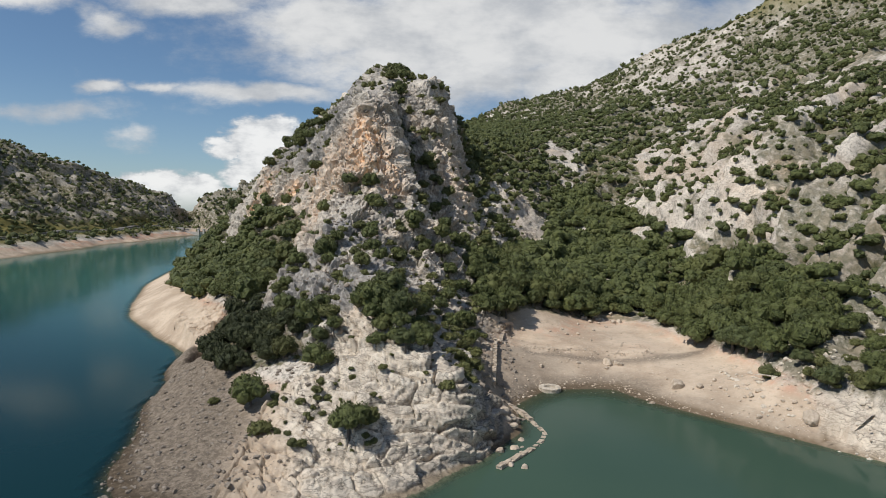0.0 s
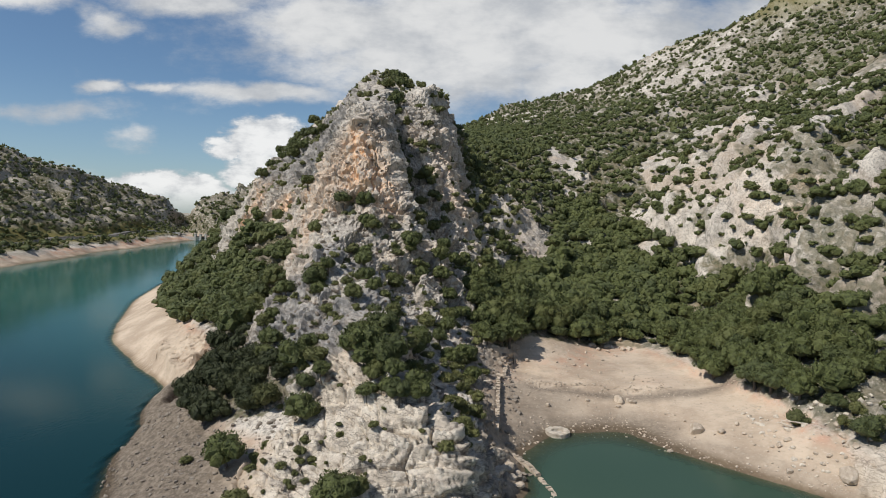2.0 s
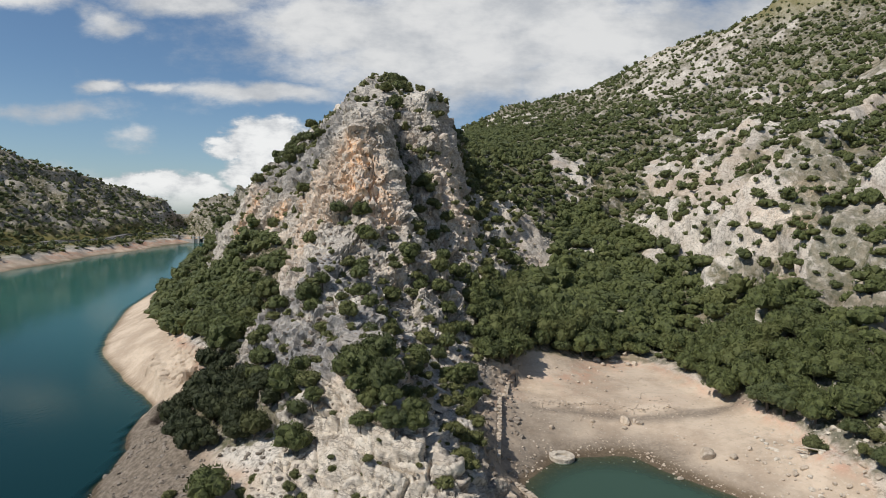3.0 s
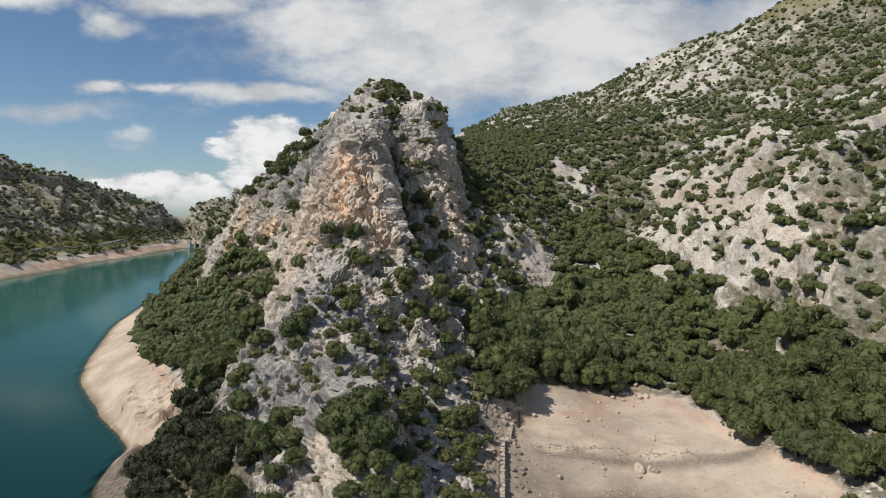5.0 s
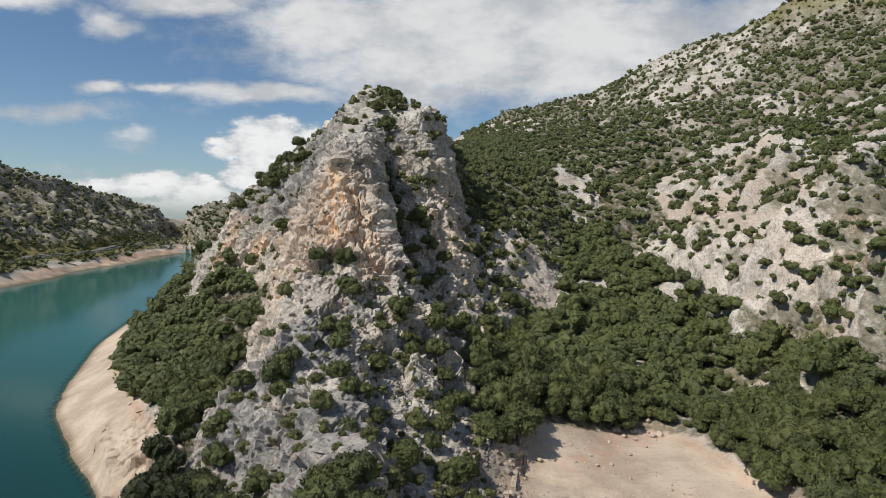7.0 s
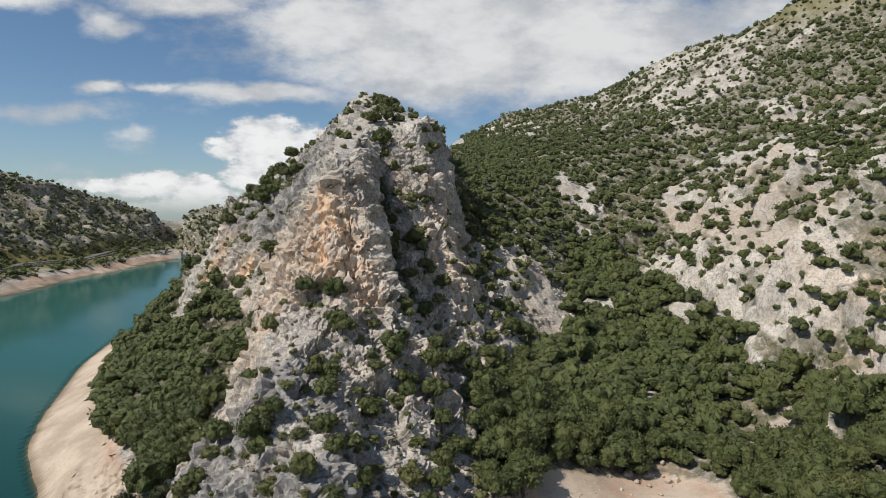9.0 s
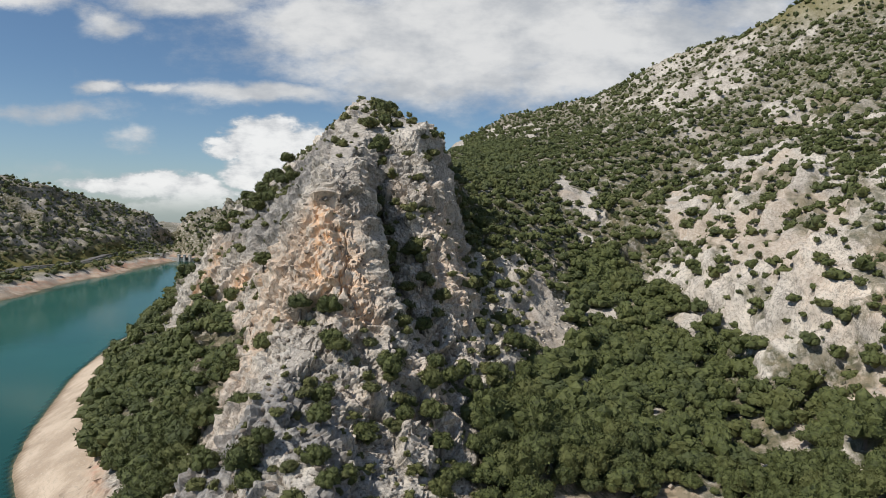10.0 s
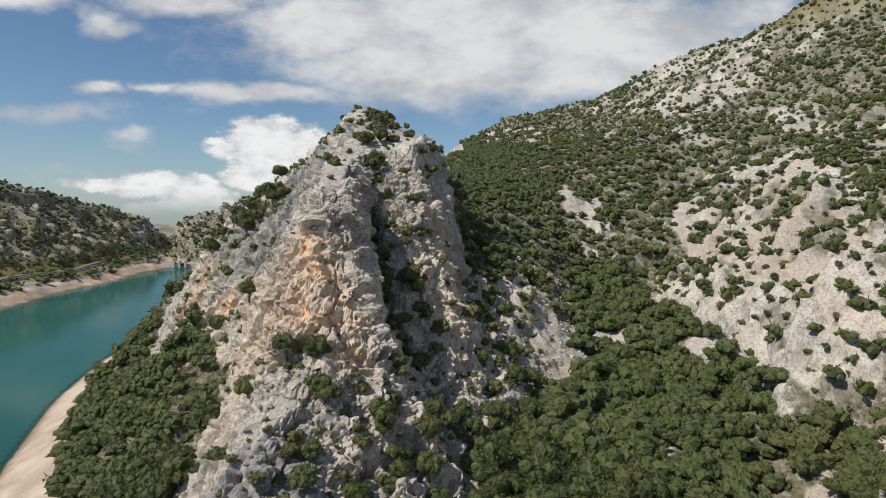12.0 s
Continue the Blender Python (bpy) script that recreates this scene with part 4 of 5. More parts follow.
def trunk_mesh(name, rng, tall, thick, limbs):
    bm = bmesh.new()
    lean = rng.uniform(-0.12, 0.12, 2) * tall
    runs = [([(0, 0, -0.5), (0, 0, 0.1), (lean[0] * 0.5, lean[1] * 0.5, tall * 0.5), (lean[0], lean[1], tall)], [thick * 1.5, thick * 1.15, thick * 0.9, thick * 0.6])]
    for k in range(limbs):
        a = 2 * math.pi * k / limbs + rng.uniform(-0.4, 0.4)
        out = rng.uniform(0.4, 0.65) * tall
        runs.append(([(lean[0] * 0.6, lean[1] * 0.6, tall * 0.55), (lean[0] + math.cos(a) * out * 0.6, lean[1] + math.sin(a) * out * 0.6, tall * 0.95), (lean[0] + math.cos(a) * out, lean[1] + math.sin(a) * out, tall * 1.4)], [thick * 0.6, thick * 0.42, thick * 0.15]))
    for path, radii in runs:
        v, f = tube(path, radii)
        made = [bm.verts.new(p) for p in v]
        for face in f:
            bm.faces.new([made[i] for i in face])
    mesh = bpy.data.meshes.new(name)
    bm.to_mesh(mesh)
    bm.free()
    mesh.materials.append(BARK)
    return mesh


def leaf_mesh(name, shape, material):
    v, f = shape
    mesh = bpy.data.meshes.new(name)
    mesh.from_pydata(v.tolist(), [], f.tolist())
    mesh.materials.append(material)
    return mesh


rng = np.random.default_rng(7)


def plan_plants(box, spacing, chance, radius, seed):
    """Places for plants: rows of ground index and radius, no two closer than their spacing."""
    r = np.random.default_rng(seed)
    x0, x1, y0, y1 = box
    n = int((x1 - x0) * (y1 - y0) / spacing**2 * 3)
    x, y = r.uniform(x0, x1, n), r.uniform(y0, y1, n)
    k = footing(x, y)
    keep = r.uniform(0, 1, n) < chance(k)
    x, y, k = x[keep], y[keep], k[keep]
    size = radius(k, r.uniform(0, 1, len(k)))
    cells, rows = {}, []
    for px, py, pk, pr in zip(x, y, k, size):
        ci, cj = int(px // spacing), int(py // spacing)
        near_by = (q for di in (-1, 0, 1) for dj in (-1, 0, 1) for q in cells.get((ci + di, cj + dj), ()))
        if all((px - qx) ** 2 + (py - qy) ** 2 > spacing * spacing for qx, qy in near_by):
            cells.setdefault((ci, cj), []).append((px, py))
            rows.append((px, py, pk, pr))
    feet = relief(np.array([q[0] for q in rows]), np.array([q[1] for q in rows]))["points"]
    return [(pk, pr, foot) for (_, _, pk, pr), foot in zip(rows, feet)]


patch, far_patch = patches(base)
dry = gz > line + 0.3
in_valley, in_pass, in_west, in_grove = woods
EAST = (gx > 38) & (gy < 330) & ~on_crag & ~in_valley & ~in_pass
slope_cover, mountain_cover = scrub_cover(base)
bare = bare_rock(base)

chances = {
    "valley": lambda k: np.where(in_valley[k] & (gz[k] > 3.6), np.where(bare[k], 0.05, 0.97), 0.0),
    "west": lambda k: np.where(in_west[k] & ~inside(CLEARING, gx[k], gy[k]) & (gz[k] > 3.0), 0.97, 0.0),
    "grove": lambda k: np.where(in_grove[k] & ~inside(CLEARING, gx[k], gy[k]) & (gz[k] > 2.2), 0.95, 0.0),
    "pass": lambda k: np.where(in_pass[k] & ~in_valley[k], np.where(bare[k], 0.03, 0.5 + 0.5 * ease(far_patch[k], -0.8, 0.0)), 0.0),
    "east": lambda k: np.where(EAST[k] & dry[k] & ~(ledges[k] & (gz[k] < 6.5)), slope_cover[k] + 0.3 * ease(hollow[k], 0.5, 2.0) * ~bare[k], 0.0),
    "crag": lambda k: np.where(on_crag[k] & dry[k] & ~(front[k] & (gz[k] < 12)) & ~in_west[k] & ~in_grove[k], (np.where((gx[k] > -13) & (gy[k] < 172) & (gz[k] < 33) | (gx[k] > 7) & (gy[k] > 150) & (gy[k] < 260), 0.5, np.where(inside(SHOULDER, gx[k], gy[k]), 0.28, 0.07)) + 0.8 * ease(hollow[k] + 0.9 * patch[k], 0.1, 1.1)) * (1 - 0.95 * ease(steep[k], 0.42, 0.62)), 0.0),
    "mountain": lambda k: np.where((gx[k] > 20) & (gy[k] >= 330) & ~in_pass[k] | ((gx[k] > 150) & (gy[k] > 200)), mountain_cover[k] + 0.25 * ease(hollow[k], 0.5, 2.5), 0.0),
    "bank": lambda k: np.where((gx[k] < -225) & (gz[k] > 5.2), (0.45 + 0.55 * ease(far_patch[k] + 0.2 * hollow[k], -0.7, 0.1)) * np.where(grass[k] > 0.4, 0.5, 1.0), 0.0),
    "hill": lambda k: np.where((gx[k] > -345) & (gx[k] < -100) & (gy[k] > 560) & (gz[k] > 7), 0.08 + 0.5 * ease(far_patch[k], -0.1, 0.5), 0.0),
}
plants = []  # kind, ground index, radius
for kind, box, spacing, radius in (
    ("valley", (5, 85, 98, 280), 2.8, lambda k, u: 2.2 + 1.9 * u),
    ("grove", (-45, -18, 88, 134), 2.3, lambda k, u: 1.6 + 1.1 * u),
    ("west", (-155, -36, 118, 420), 2.7, lambda k, u: 2.1 + 1.6 * u),
    ("pass", (-20, 125, 200, 620), 3.1, lambda k, u: 1.7 + 1.7 * u * u),
    ("east", (38, 190, 84, 330), 2.5, lambda k, u: 0.8 + 2.1 * u**1.4),
    ("crag", (-125, 28, 70, 430), 2.0, lambda k, u: 0.55 + 1.6 * u**1.8),
    ("mountain", (20, 460, 330, 780), 3.8, lambda k, u: 1.3 + 2.8 * u**2.2),
    ("bank", (-480, -225, 300, 790), 3.5, lambda k, u: 1.3 + 2.4 * u**2),
    ("hill", (-345, -60, 560, 800), 4.2, lambda k, u: 0.9 + 1.4 * u),
):
    for k, r, foot in plan_plants(box, spacing, chances[kind], radius, len(plants) + 5):
        plants.append((kind, k, r, foot))

# plants that stand out on the near rock and the crag: x, y, radius
FRONT_BUSHES = [(-26, 82, 2.7), (-18, 88, 2.6), (-11, 73, 2.8), (-9, 75, 1.8), (-17, 77, 1.0), (1, 80, 1.2), (-32, 85, 0.9), (-23, 76, 1.7), (-7, 92, 2.8), (-11, 94, 3.7), (-4, 115, 2.7), (-17, 97, 2.3), (-21, 97, 2.6), (-19, 113, 2.1), (-23, 121, 2.5), (59, 91, 2.5), (63, 89, 2.3), (55, 101, 2.0), (37, 149, 2.6)]
FLANK_BUSHES = [(-16, 145, 2.5), (-11, 142, 1.7), (-8, 146, 2.5), (-2, 151, 1.8), (-6, 144, 1.7), (3, 159, 1.9), (-10, 136, 2.4), (-6, 140, 1.8), (-1, 145, 2.3), (1, 142, 2.3), (-3, 134, 1.7), (-19, 113, 1.6), (-22, 123, 1.7), (-25, 121, 1.3), (-30, 124, 1.6), (-32, 120, 2.0), (7, 144, 2.3), (-4, 115, 2.5), (-9, 97, 2.6), (-6, 103, 2.1), (-3, 126, 2.2), (4, 119, 2.3), (9, 132, 3.2), (13, 149, 2.2), (10, 164, 2.1), (-19, 135, 1.7), (16, 180, 2.4)]
SKYLINE_BUSHES = [(-45, 286, 2.6), (-48, 281, 3.0), (-51, 275, 2.6), (-54, 271, 3.2), (-57, 265, 3.0), (-59, 261, 3.4), (-61, 256, 2.6), (-63, 250, 2.4), (-52, 264, 3.0), (-55, 256, 2.8), (-58, 248, 3.0), (-61, 243, 2.6), (-64, 240, 2.4), (-40, 297, 2.0), (-37, 303, 2.2), (-66, 236, 2.6)]
CRAG_BUSHES = [(-19, 250, 4.1), (-18, 208, 3.8), (-11, 173, 3.3), (-5, 181, 2.9), (-6, 175, 2.3), (-35, 189, 2.8), (-35, 179, 2.7), (-23, 152, 2.4), (-18, 150, 2.4), (-17, 146, 2.5), (-11, 149, 1.6), (-49, 192, 3.3), (-39, 182, 2.1), (-4, 192, 2.2), (-15, 193, 2.5), (-7, 156, 2.2), (1, 175, 2.3), (11, 198, 2.9), (10, 223, 2.6), (-30, 262, 1.5)]
CRAG_BUSHES += [(-29, 236, 1.4), (-31, 228, 1.3), (-33, 240, 1.3), (-30, 222, 1.2), (-32, 234, 1.3), (-34, 246, 1.5), (-22, 264, 3.0), (-18, 268, 3.0), (-16, 224, 2.4), (-20, 220, 2.4), (-13, 226, 2.2), (-18, 205, 2.6), (-15, 206, 2.4), (-9, 240, 2.2), (-4, 232, 2.6), (-3, 224, 2.2), (-4, 212, 2.2), (-8, 208, 2.0), (-5, 200, 2.0)]
CRAG_BUSHES += [(-54, 234, 3.4), (-50, 232, 3.2), (-46, 230, 3.0), (-57, 240, 3.2), (-42, 224, 2.6), (-48, 224, 3.0), (-52, 226, 3.0), (-37, 198, 2.2), (-12, 187, 2.6)]
CRAG_BUSHES += [(-13, 178, 2.6), (-11, 182, 2.4), (-7, 182, 1.8), (2, 187, 1.8), (-3, 177, 2.2), (10, 181, 2.6), (13, 170, 2.6), (9, 167, 2.0), (16, 180, 2.6), (19, 175, 2.8), (17, 190, 2.4), (14, 186, 2.2), (20, 184, 2.6), (4, 163, 1.8), (12, 176, 2.2), (13, 205, 2.6), (14, 214, 2.8), (16, 224, 2.8), (12, 232, 2.6), (17, 204, 2.4), (18, 234, 2.8), (13, 245, 2.8)]

scatter = np.random.default_rng(31)
FRONT_BUSHES += [(scatter.uniform(-23, -7), scatter.uniform(71, 85), 0.3 + 0.6 * scatter.uniform() ** 2) for _ in range(60)]
FRONT_BUSHES += [(scatter.uniform(-8, 1), scatter.uniform(80, 90), 0.25 + 0.4 * scatter.uniform() ** 2) for _ in range(12)]
FLANK_BUSHES += [(1.5 + 0.02 * (y - 84) + scatter.uniform(-1.5, 3.5), y, scatter.uniform(0.8, 1.9)) for y in np.linspace(83, 122, 30)]
# single plants: those round the bay and on the near rock
OAKS = [(trunk_mesh("trunk", rng, 0.62, 0.07, 4), leaf_mesh("crown", crown_shape(rng, 14, 1, 1500, 0.075), OAK_LEAVES)) for _ in range(5)]
# the same oaks in the leaves that have cloud shade painted in
SHADED_OAKS = [(trunk, leaf_mesh("crown", crown_shape(rng, 14, 1, 1500, 0.075), SHADED_LEAVES)) for trunk, _ in OAKS]
SHRUBS = [(trunk_mesh("stem", rng, 0.4, 0.045, 4), leaf_mesh("foliage", crown_shape(rng, 11, 1, 1000, 0.09, 0.72), SHRUB_LEAVES)) for _ in range(5)]
OAK_LABELS = {"valley": "dense dark green holm oak at the foot of the valley", "grove": "holm oak in a grove on the limestone, leaf colour darkened for cloud shade", "west": "green holm oak in the wood above the pale shore", "east": "holm oak on the pale rock slope", "crag": "gnarled holm oak on the limestone crag"}
SHRUB_LABELS = {"crag": "olive green mastic shrub rooted in the limestone crag", "east": "green mastic shrub on the pale rock slope"}


def plant(p, r, kind, oak):
    trunk, leaves = (SHADED_OAKS if kind == "grove" else OAKS if oak else SHRUBS)[int(rng.integers(5))]
    root = new("holm_oak" if oak else "mastic_shrub")
    label = (OAK_LABELS if oak else SHRUB_LABELS).get(kind, "holm oak growing among pale limestone")
    tagged(root, label, "tree" if oak else "shrub", "holm oaks" if oak else "mastic shrubs")
    lift = r * (0.28 if oak else 0.0)
    for name, mesh, up in (("trunk" if oak else "stem", trunk, 0.0), ("crown" if oak else "foliage", leaves, lift / r)):
        part = new(name, mesh)
        part.parent = root
        part.location = (0, 0, up)
    tall = rng.uniform(0.9, 1.2) * (1.12 if oak else 0.95)
    root.matrix_basis = Matrix.Translation((p[0], p[1], p[2] - 0.12 * r)) @ Euler((0, 0, rng.uniform(0, 6.28))).to_matrix().to_4x4() @ Matrix.Diagonal((r, r, r * tall, 1))


single = [q for q in plants if q[0] in ("valley", "grove", "crag", "east", "west") and -70 < gx[q[1]] < 74 and gy[q[1]] < 178]
single.sort(key=lambda q: (gy[q[1]] + 0.3 * abs(gx[q[1]])))
oaks = [q for q in single if q[2] > 1.55 or q[0] == "grove"][:260]
shrubs = [q for q in single if q[2] <= 1.55 and q[0] != "grove"][:110]
for kind, k, r, foot in oaks + shrubs:
    plant(foot, r, kind, r > 1.55 or kind == "grove")
for bushes, most, oak_from in ((FRONT_BUSHES, 3.4, 2.4), (FLANK_BUSHES, 2.6, 2.2), (SKYLINE_BUSHES, 3.4, 1.9), (CRAG_BUSHES, 2.6, 2.35)):
    feet = relief(np.array([float(q[0]) for q in bushes]), np.array([float(q[1]) for q in bushes]))["points"]
    for (x, y, r), foot in zip(bushes, feet):
        plant(foot, min(r, most), "crag", r > oak_from)
taken = {tuple(q[3]) for q in oaks + shrubs}

# the rest of the cover, joined by area
MID = [crown_shape(rng, 9, 1, 190, 0.105, 0.85, 0.68) for _ in range(6)]
SPARE = [crown_shape(rng, 6, 1, 56, 0.17, 0.78, 0.72) for _ in range(6)]
LOW = [crown_shape(rng, 4, 1, 36, 0.18, 0.8, 0.7) for _ in range(6)]
FAR = [crown_shape(rng, 2, 1, 18, 0.24, 0.85, 0.62) for _ in range(6)]


def thicket(name, kinds, shapes, material, label, there=None):
    verts, faces, tone, count = [], [], [], 0
    for kind, k, r, foot in plants:
        if kind not in kinds or tuple(foot) in taken or there and not there(foot):
            continue
        v, f = shapes[int(rng.integers(len(shapes)))]
        a = rng.uniform(0, 6.28)
        c, s = math.cos(a), math.sin(a)
        p = np.stack([v[:, 0] * c - v[:, 1] * s, v[:, 0] * s + v[:, 1] * c, v[:, 2]], 1) * rng.uniform([0.8, 0.8, 0.8], [1.3, 1.3, 1.35]) * r + foot - [0, 0, 0.12 * r]
        verts.append(p), faces.append(f + count), tone.append(np.full(len(p), rng.uniform()))
        count += len(p)
    ob = sheet(name, np.concatenate(verts), np.concatenate(faces), material, {"tone": np.concatenate(tone)})
    return tagged(ob, label, "trees", kind="stuff")


thicket("valley_wood", ("valley",), MID, OAK_LEAVES, "dense holm oak wood filling the valley floor")
thicket("shore_wood", ("west", "grove"), MID, OAK_LEAVES, "dense holm oak wood above the pale lake shore")
thicket("slope_shrubs", ("east",), MID, OAK_LEAVES, "scattered green shrubs on the pale rock slope", lambda p: p[1] < 165)
thicket("upper_slope_shrubs", ("east",), SPARE, OAK_LEAVES, "green shrubs between ribs of pale rock", lambda p: p[1] >= 165)
thicket("crag_shrubs", ("crag",), SPARE, SHRUB_LEAVES, "olive green shrubs in the gullies of the crag")
thicket("pass_wood", ("pass",), LOW, OAK_LEAVES, "low green oak scrub climbing to the pass")
thicket("mountain_scrub", ("mountain",), FAR, OAK_LEAVES, "dark green bushes dotted over the rocky mountain")
thicket("bank_scrub", ("bank",), FAR, OAK_LEAVES, "dark oak scrub on the far bank")
thicket("hill_scrub", ("hill",), FAR, OAK_LEAVES, "dark bushes on the rocky hill by the dam")

# ---- built things and loose stones ----
def part(name, bm, material, parent=None, label="", smooth=False):
    mesh = bpy.data.meshes.new(name)
    bm.to_mesh(mesh)
    bm.free()
    for p in mesh.polygons:
        p.use_smooth = smooth
    mesh.materials.append(material)
    ob = new(name, mesh)
    if parent:
        ob.parent = parent
    if label:
        ob["label"] = label
    return ob


def level_at(x, y):
    return float(relief(np.array([float(x)]), np.array([float(y)]))["z"][0])


def add_box(bm, centre, size, turn=0.0, jitter=0.0):
    """A block with uneven corners."""
    c, s = math.cos(turn), math.sin(turn)
    made = []
    for dx, dy, dz in ((-1, -1, -1), (1, -1, -1), (1, 1, -1), (-1, 1, -1), (-1, -1, 1), (1, -1, 1), (1, 1, 1), (-1, 1, 1)):
        x, y, z = (d * k / 2 + rng.uniform(-jitter, jitter) for d, k in zip((dx, dy, dz), size))
        made.append(bm.verts.new((centre[0] + x * c - y * s, centre[1] + x * s + y * c, centre[2] + z)))
    for f in ((0, 3, 2, 1), (4, 5, 6, 7), (0, 1, 5, 4), (1, 2, 6, 5), (2, 3, 7, 6), (3, 0, 4, 7)):
        bm.faces.new([made[i] for i in f])


def along(line, step):
    """Points and headings along a polyline of (x, y, z)."""
    out = []
    for a, b in zip(line, line[1:]):
        a, b = Vector(a), Vector(b)
        n = max(1, int((b - a).length / step))
        out += [(a.lerp(b, (i + 0.5) / n), math.atan2(b.y - a.y, b.x - a.x), (b - a).length / n) for i in range(n)]
    return out


def dry_stone_wall(name, label, lines, height, thick, material):
    """A ruined wall of rough stones in courses, with a broken top."""
    root = new(name)
    tagged(root, label, "wall")
    first = lines[0][0]
    root.location = first
    for line in lines:
        bm, top = bmesh.new(), bmesh.new()
        for p, heading, run in along(line, 0.62):
            tall = height * rng.uniform(0.75, 1.1)
            courses = max(2, int(tall / 0.32))
            for c in range(courses):
                for side in (-1, 1):
                    z = p.z - 0.35 + (c + 0.5) * (tall + 0.35) / courses
                    shift = side * thick * 0.24
                    at = (p.x - math.sin(heading) * shift - first[0], p.y + math.cos(heading) * shift - first[1], z - first[2])
                    add_box(bm, at, (run * rng.uniform(0.8, 1.0), thick * 0.47, (tall + 0.35) / courses * 0.95), heading, 0.05)
            if rng.uniform() < 0.7:
                add_box(top, (p.x - first[0], p.y - first[1], p.z + tall + 0.05 - first[2]), (run * rng.uniform(0.7, 1.25), thick * rng.uniform(0.5, 1.0), rng.uniform(0.1, 0.2)), heading + rng.uniform(-0.15, 0.15), 0.06)
        part("stonework", bm, material, root)
        part("coping", top, material, root, "flat pale coping stones")
    return root


def boulder_mesh(level, seed):
    r = np.random.default_rng(seed)
    v, f = BALLS[level]
    p = v * (1 + 0.26 * bumps(v * 1.3 + r.uniform(0, 90, 3), 1.0, seed)[:, None] + 0.12 * bumps(v * 3 + r.uniform(0, 90, 3), 1.0, seed)[:, None])
    for _ in range(6):
        d = r.normal(size=3)
        d /= np.linalg.norm(d)
        far_side = p @ d
        p = p - d * np.maximum(far_side - r.uniform(0.55, 0.8), 0)[:, None]
    mesh = bpy.data.meshes.new("boulder")
    mesh.from_pydata((p * [1, 0.85, 0.72]).tolist(), [], f.tolist())
    mesh.materials.append(SAND_STONE)
    return mesh


BOULDERS = [boulder_mesh(2, 60 + k) for k in range(7)]


def boulder(x, y, r, label, z=None):
    ob = new("boulder", BOULDERS[int(rng.integers(len(BOULDERS)))])
    tagged(ob, label, "boulder", "boulders on the shore")
    z = level_at(x, y) if z is None else z
    ob.matrix_basis = Matrix.Translation((x, y, z + 0.22 * r)) @ Euler((rng.uniform(-0.2, 0.2), rng.uniform(-0.2, 0.2), rng.uniform(0, 6.28))).to_matrix().to_4x4() @ Matrix.Diagonal((r, r, r, 1))


boulder(42, 106.4, 1.6, "large rounded pale boulder on the dry lake bed")
boulder(33.2, 119.4, 1.2, "pale flat boulder by the old terrace")
boulder(35.4, 118.8, 0.8, "pale flat boulder by the old terrace")
boulder(55, 88.5, 1.7, "large pale block of limestone at the water's edge")
boulder(36.2, 102, 0.55, "small pale rock standing in the water", -0.05)
boulder(36.4, 104.2, 0.35, "small pale rock standing in the water", -0.05)
boulder(9.2, 75.3, 0.55, "pale rock standing in the water under the cliff", 0.0)
boulder(10.8, 74.6, 0.5, "pale rock standing in the water under the cliff", 0.0)
for k in range(26):
    boulder(rng.uniform(6.5, 11.8), rng.uniform(79, 97), rng.uniform(0.4, 1.0), "pale angular boulder fallen from the front cliff")
for k in range(46):
    s = rng.uniform()
    x = 40 + 18 * s + rng.uniform(-1, 5)
    boulder(x, 100 - 14 * s + rng.uniform(-1, 12), 0.25 + 0.55 * rng.uniform() ** 2, "weathered pale boulder on the sandy bank")
for k in range(40):
    boulder(rng.uniform(12, 42), rng.uniform(114, 146), 0.2 + 0.4 * rng.uniform() ** 2, "loose pale stone on the dry lake bed")
for k in range(26):
    boulder(rng.uniform(0, 12), rng.uniform(103, 138), rng.uniform(0.25, 0.7), "pale angular rock at the foot of the crag")
for k in range(22):
    boulder(rng.uniform(34, 44), rng.uniform(146, 153), rng.uniform(0.35, 0.9), "pale rock from the stream bed under the wood")

dry_stone_wall("retaining_wall", "old dry stone retaining wall on the dry lake bed", [[(8.8, 100, level_at(9.4, 100)), (9.8, 109, level_at(10.4, 109)), (10.9, 121, level_at(11.5, 121))], [(12.2, 123, level_at(12.2, 123) - 0.3), (13.8, 132, level_at(13.8, 132) - 0.3)]], 1.15, 0.8, SAND_STONE)
dry_stone_wall("sunken_wall", "ruined pale stone wall running down into the water", [[(9.0, 101, 0.9), (10.6, 98.4, 0.35), (13, 95.3, 0.0), (14.1, 92, -0.2)], [(14.2, 91.4, -0.4), (15.4, 87, -0.5), (14.6, 84.2, -0.5), (13.2, 81.6, -0.4)], [(12.9, 81.1, -0.25), (7.5, 74.1, -0.2)]], 0.5, 0.85, SAND_STONE)


def old_well(x, y, r):
    root = new("old_well")
    tagged(root, "round ruined stone well at the water's edge", "well")
    z = max(level_at(x, y), 0.05) - 0.5
    root.location = (x, y, z)
    bm = bmesh.new()
    for c in range(4):
        n = 24
        for i in range(n):
            a = 2 * math.pi * (i + 0.5 * (c % 2)) / n
            for ring in (r - 0.25, r - 0.75):
                add_box(bm, (math.cos(a) * ring, math.sin(a) * ring, 0.14 + c * 0.28), (2 * math.pi * ring / n * 0.94, 0.46, 0.27), a + math.pi / 2, 0.05)
    part("stone_ring", bm, PALE_STONE, root)
    bm = bmesh.new()
    for i in range(70):
        a, d = rng.uniform(0, 6.28), (r - 0.9) * math.sqrt(rng.uniform())
        add_box(bm, (math.cos(a) * d, math.sin(a) * d, 0.38 + 0.3 * d / r), (0.45, 0.38, 0.35), rng.uniform(0, 3), 0.09)
    part("rubble_fill", bm, GREY_STONE, root, "grey rubble filling the shaft")


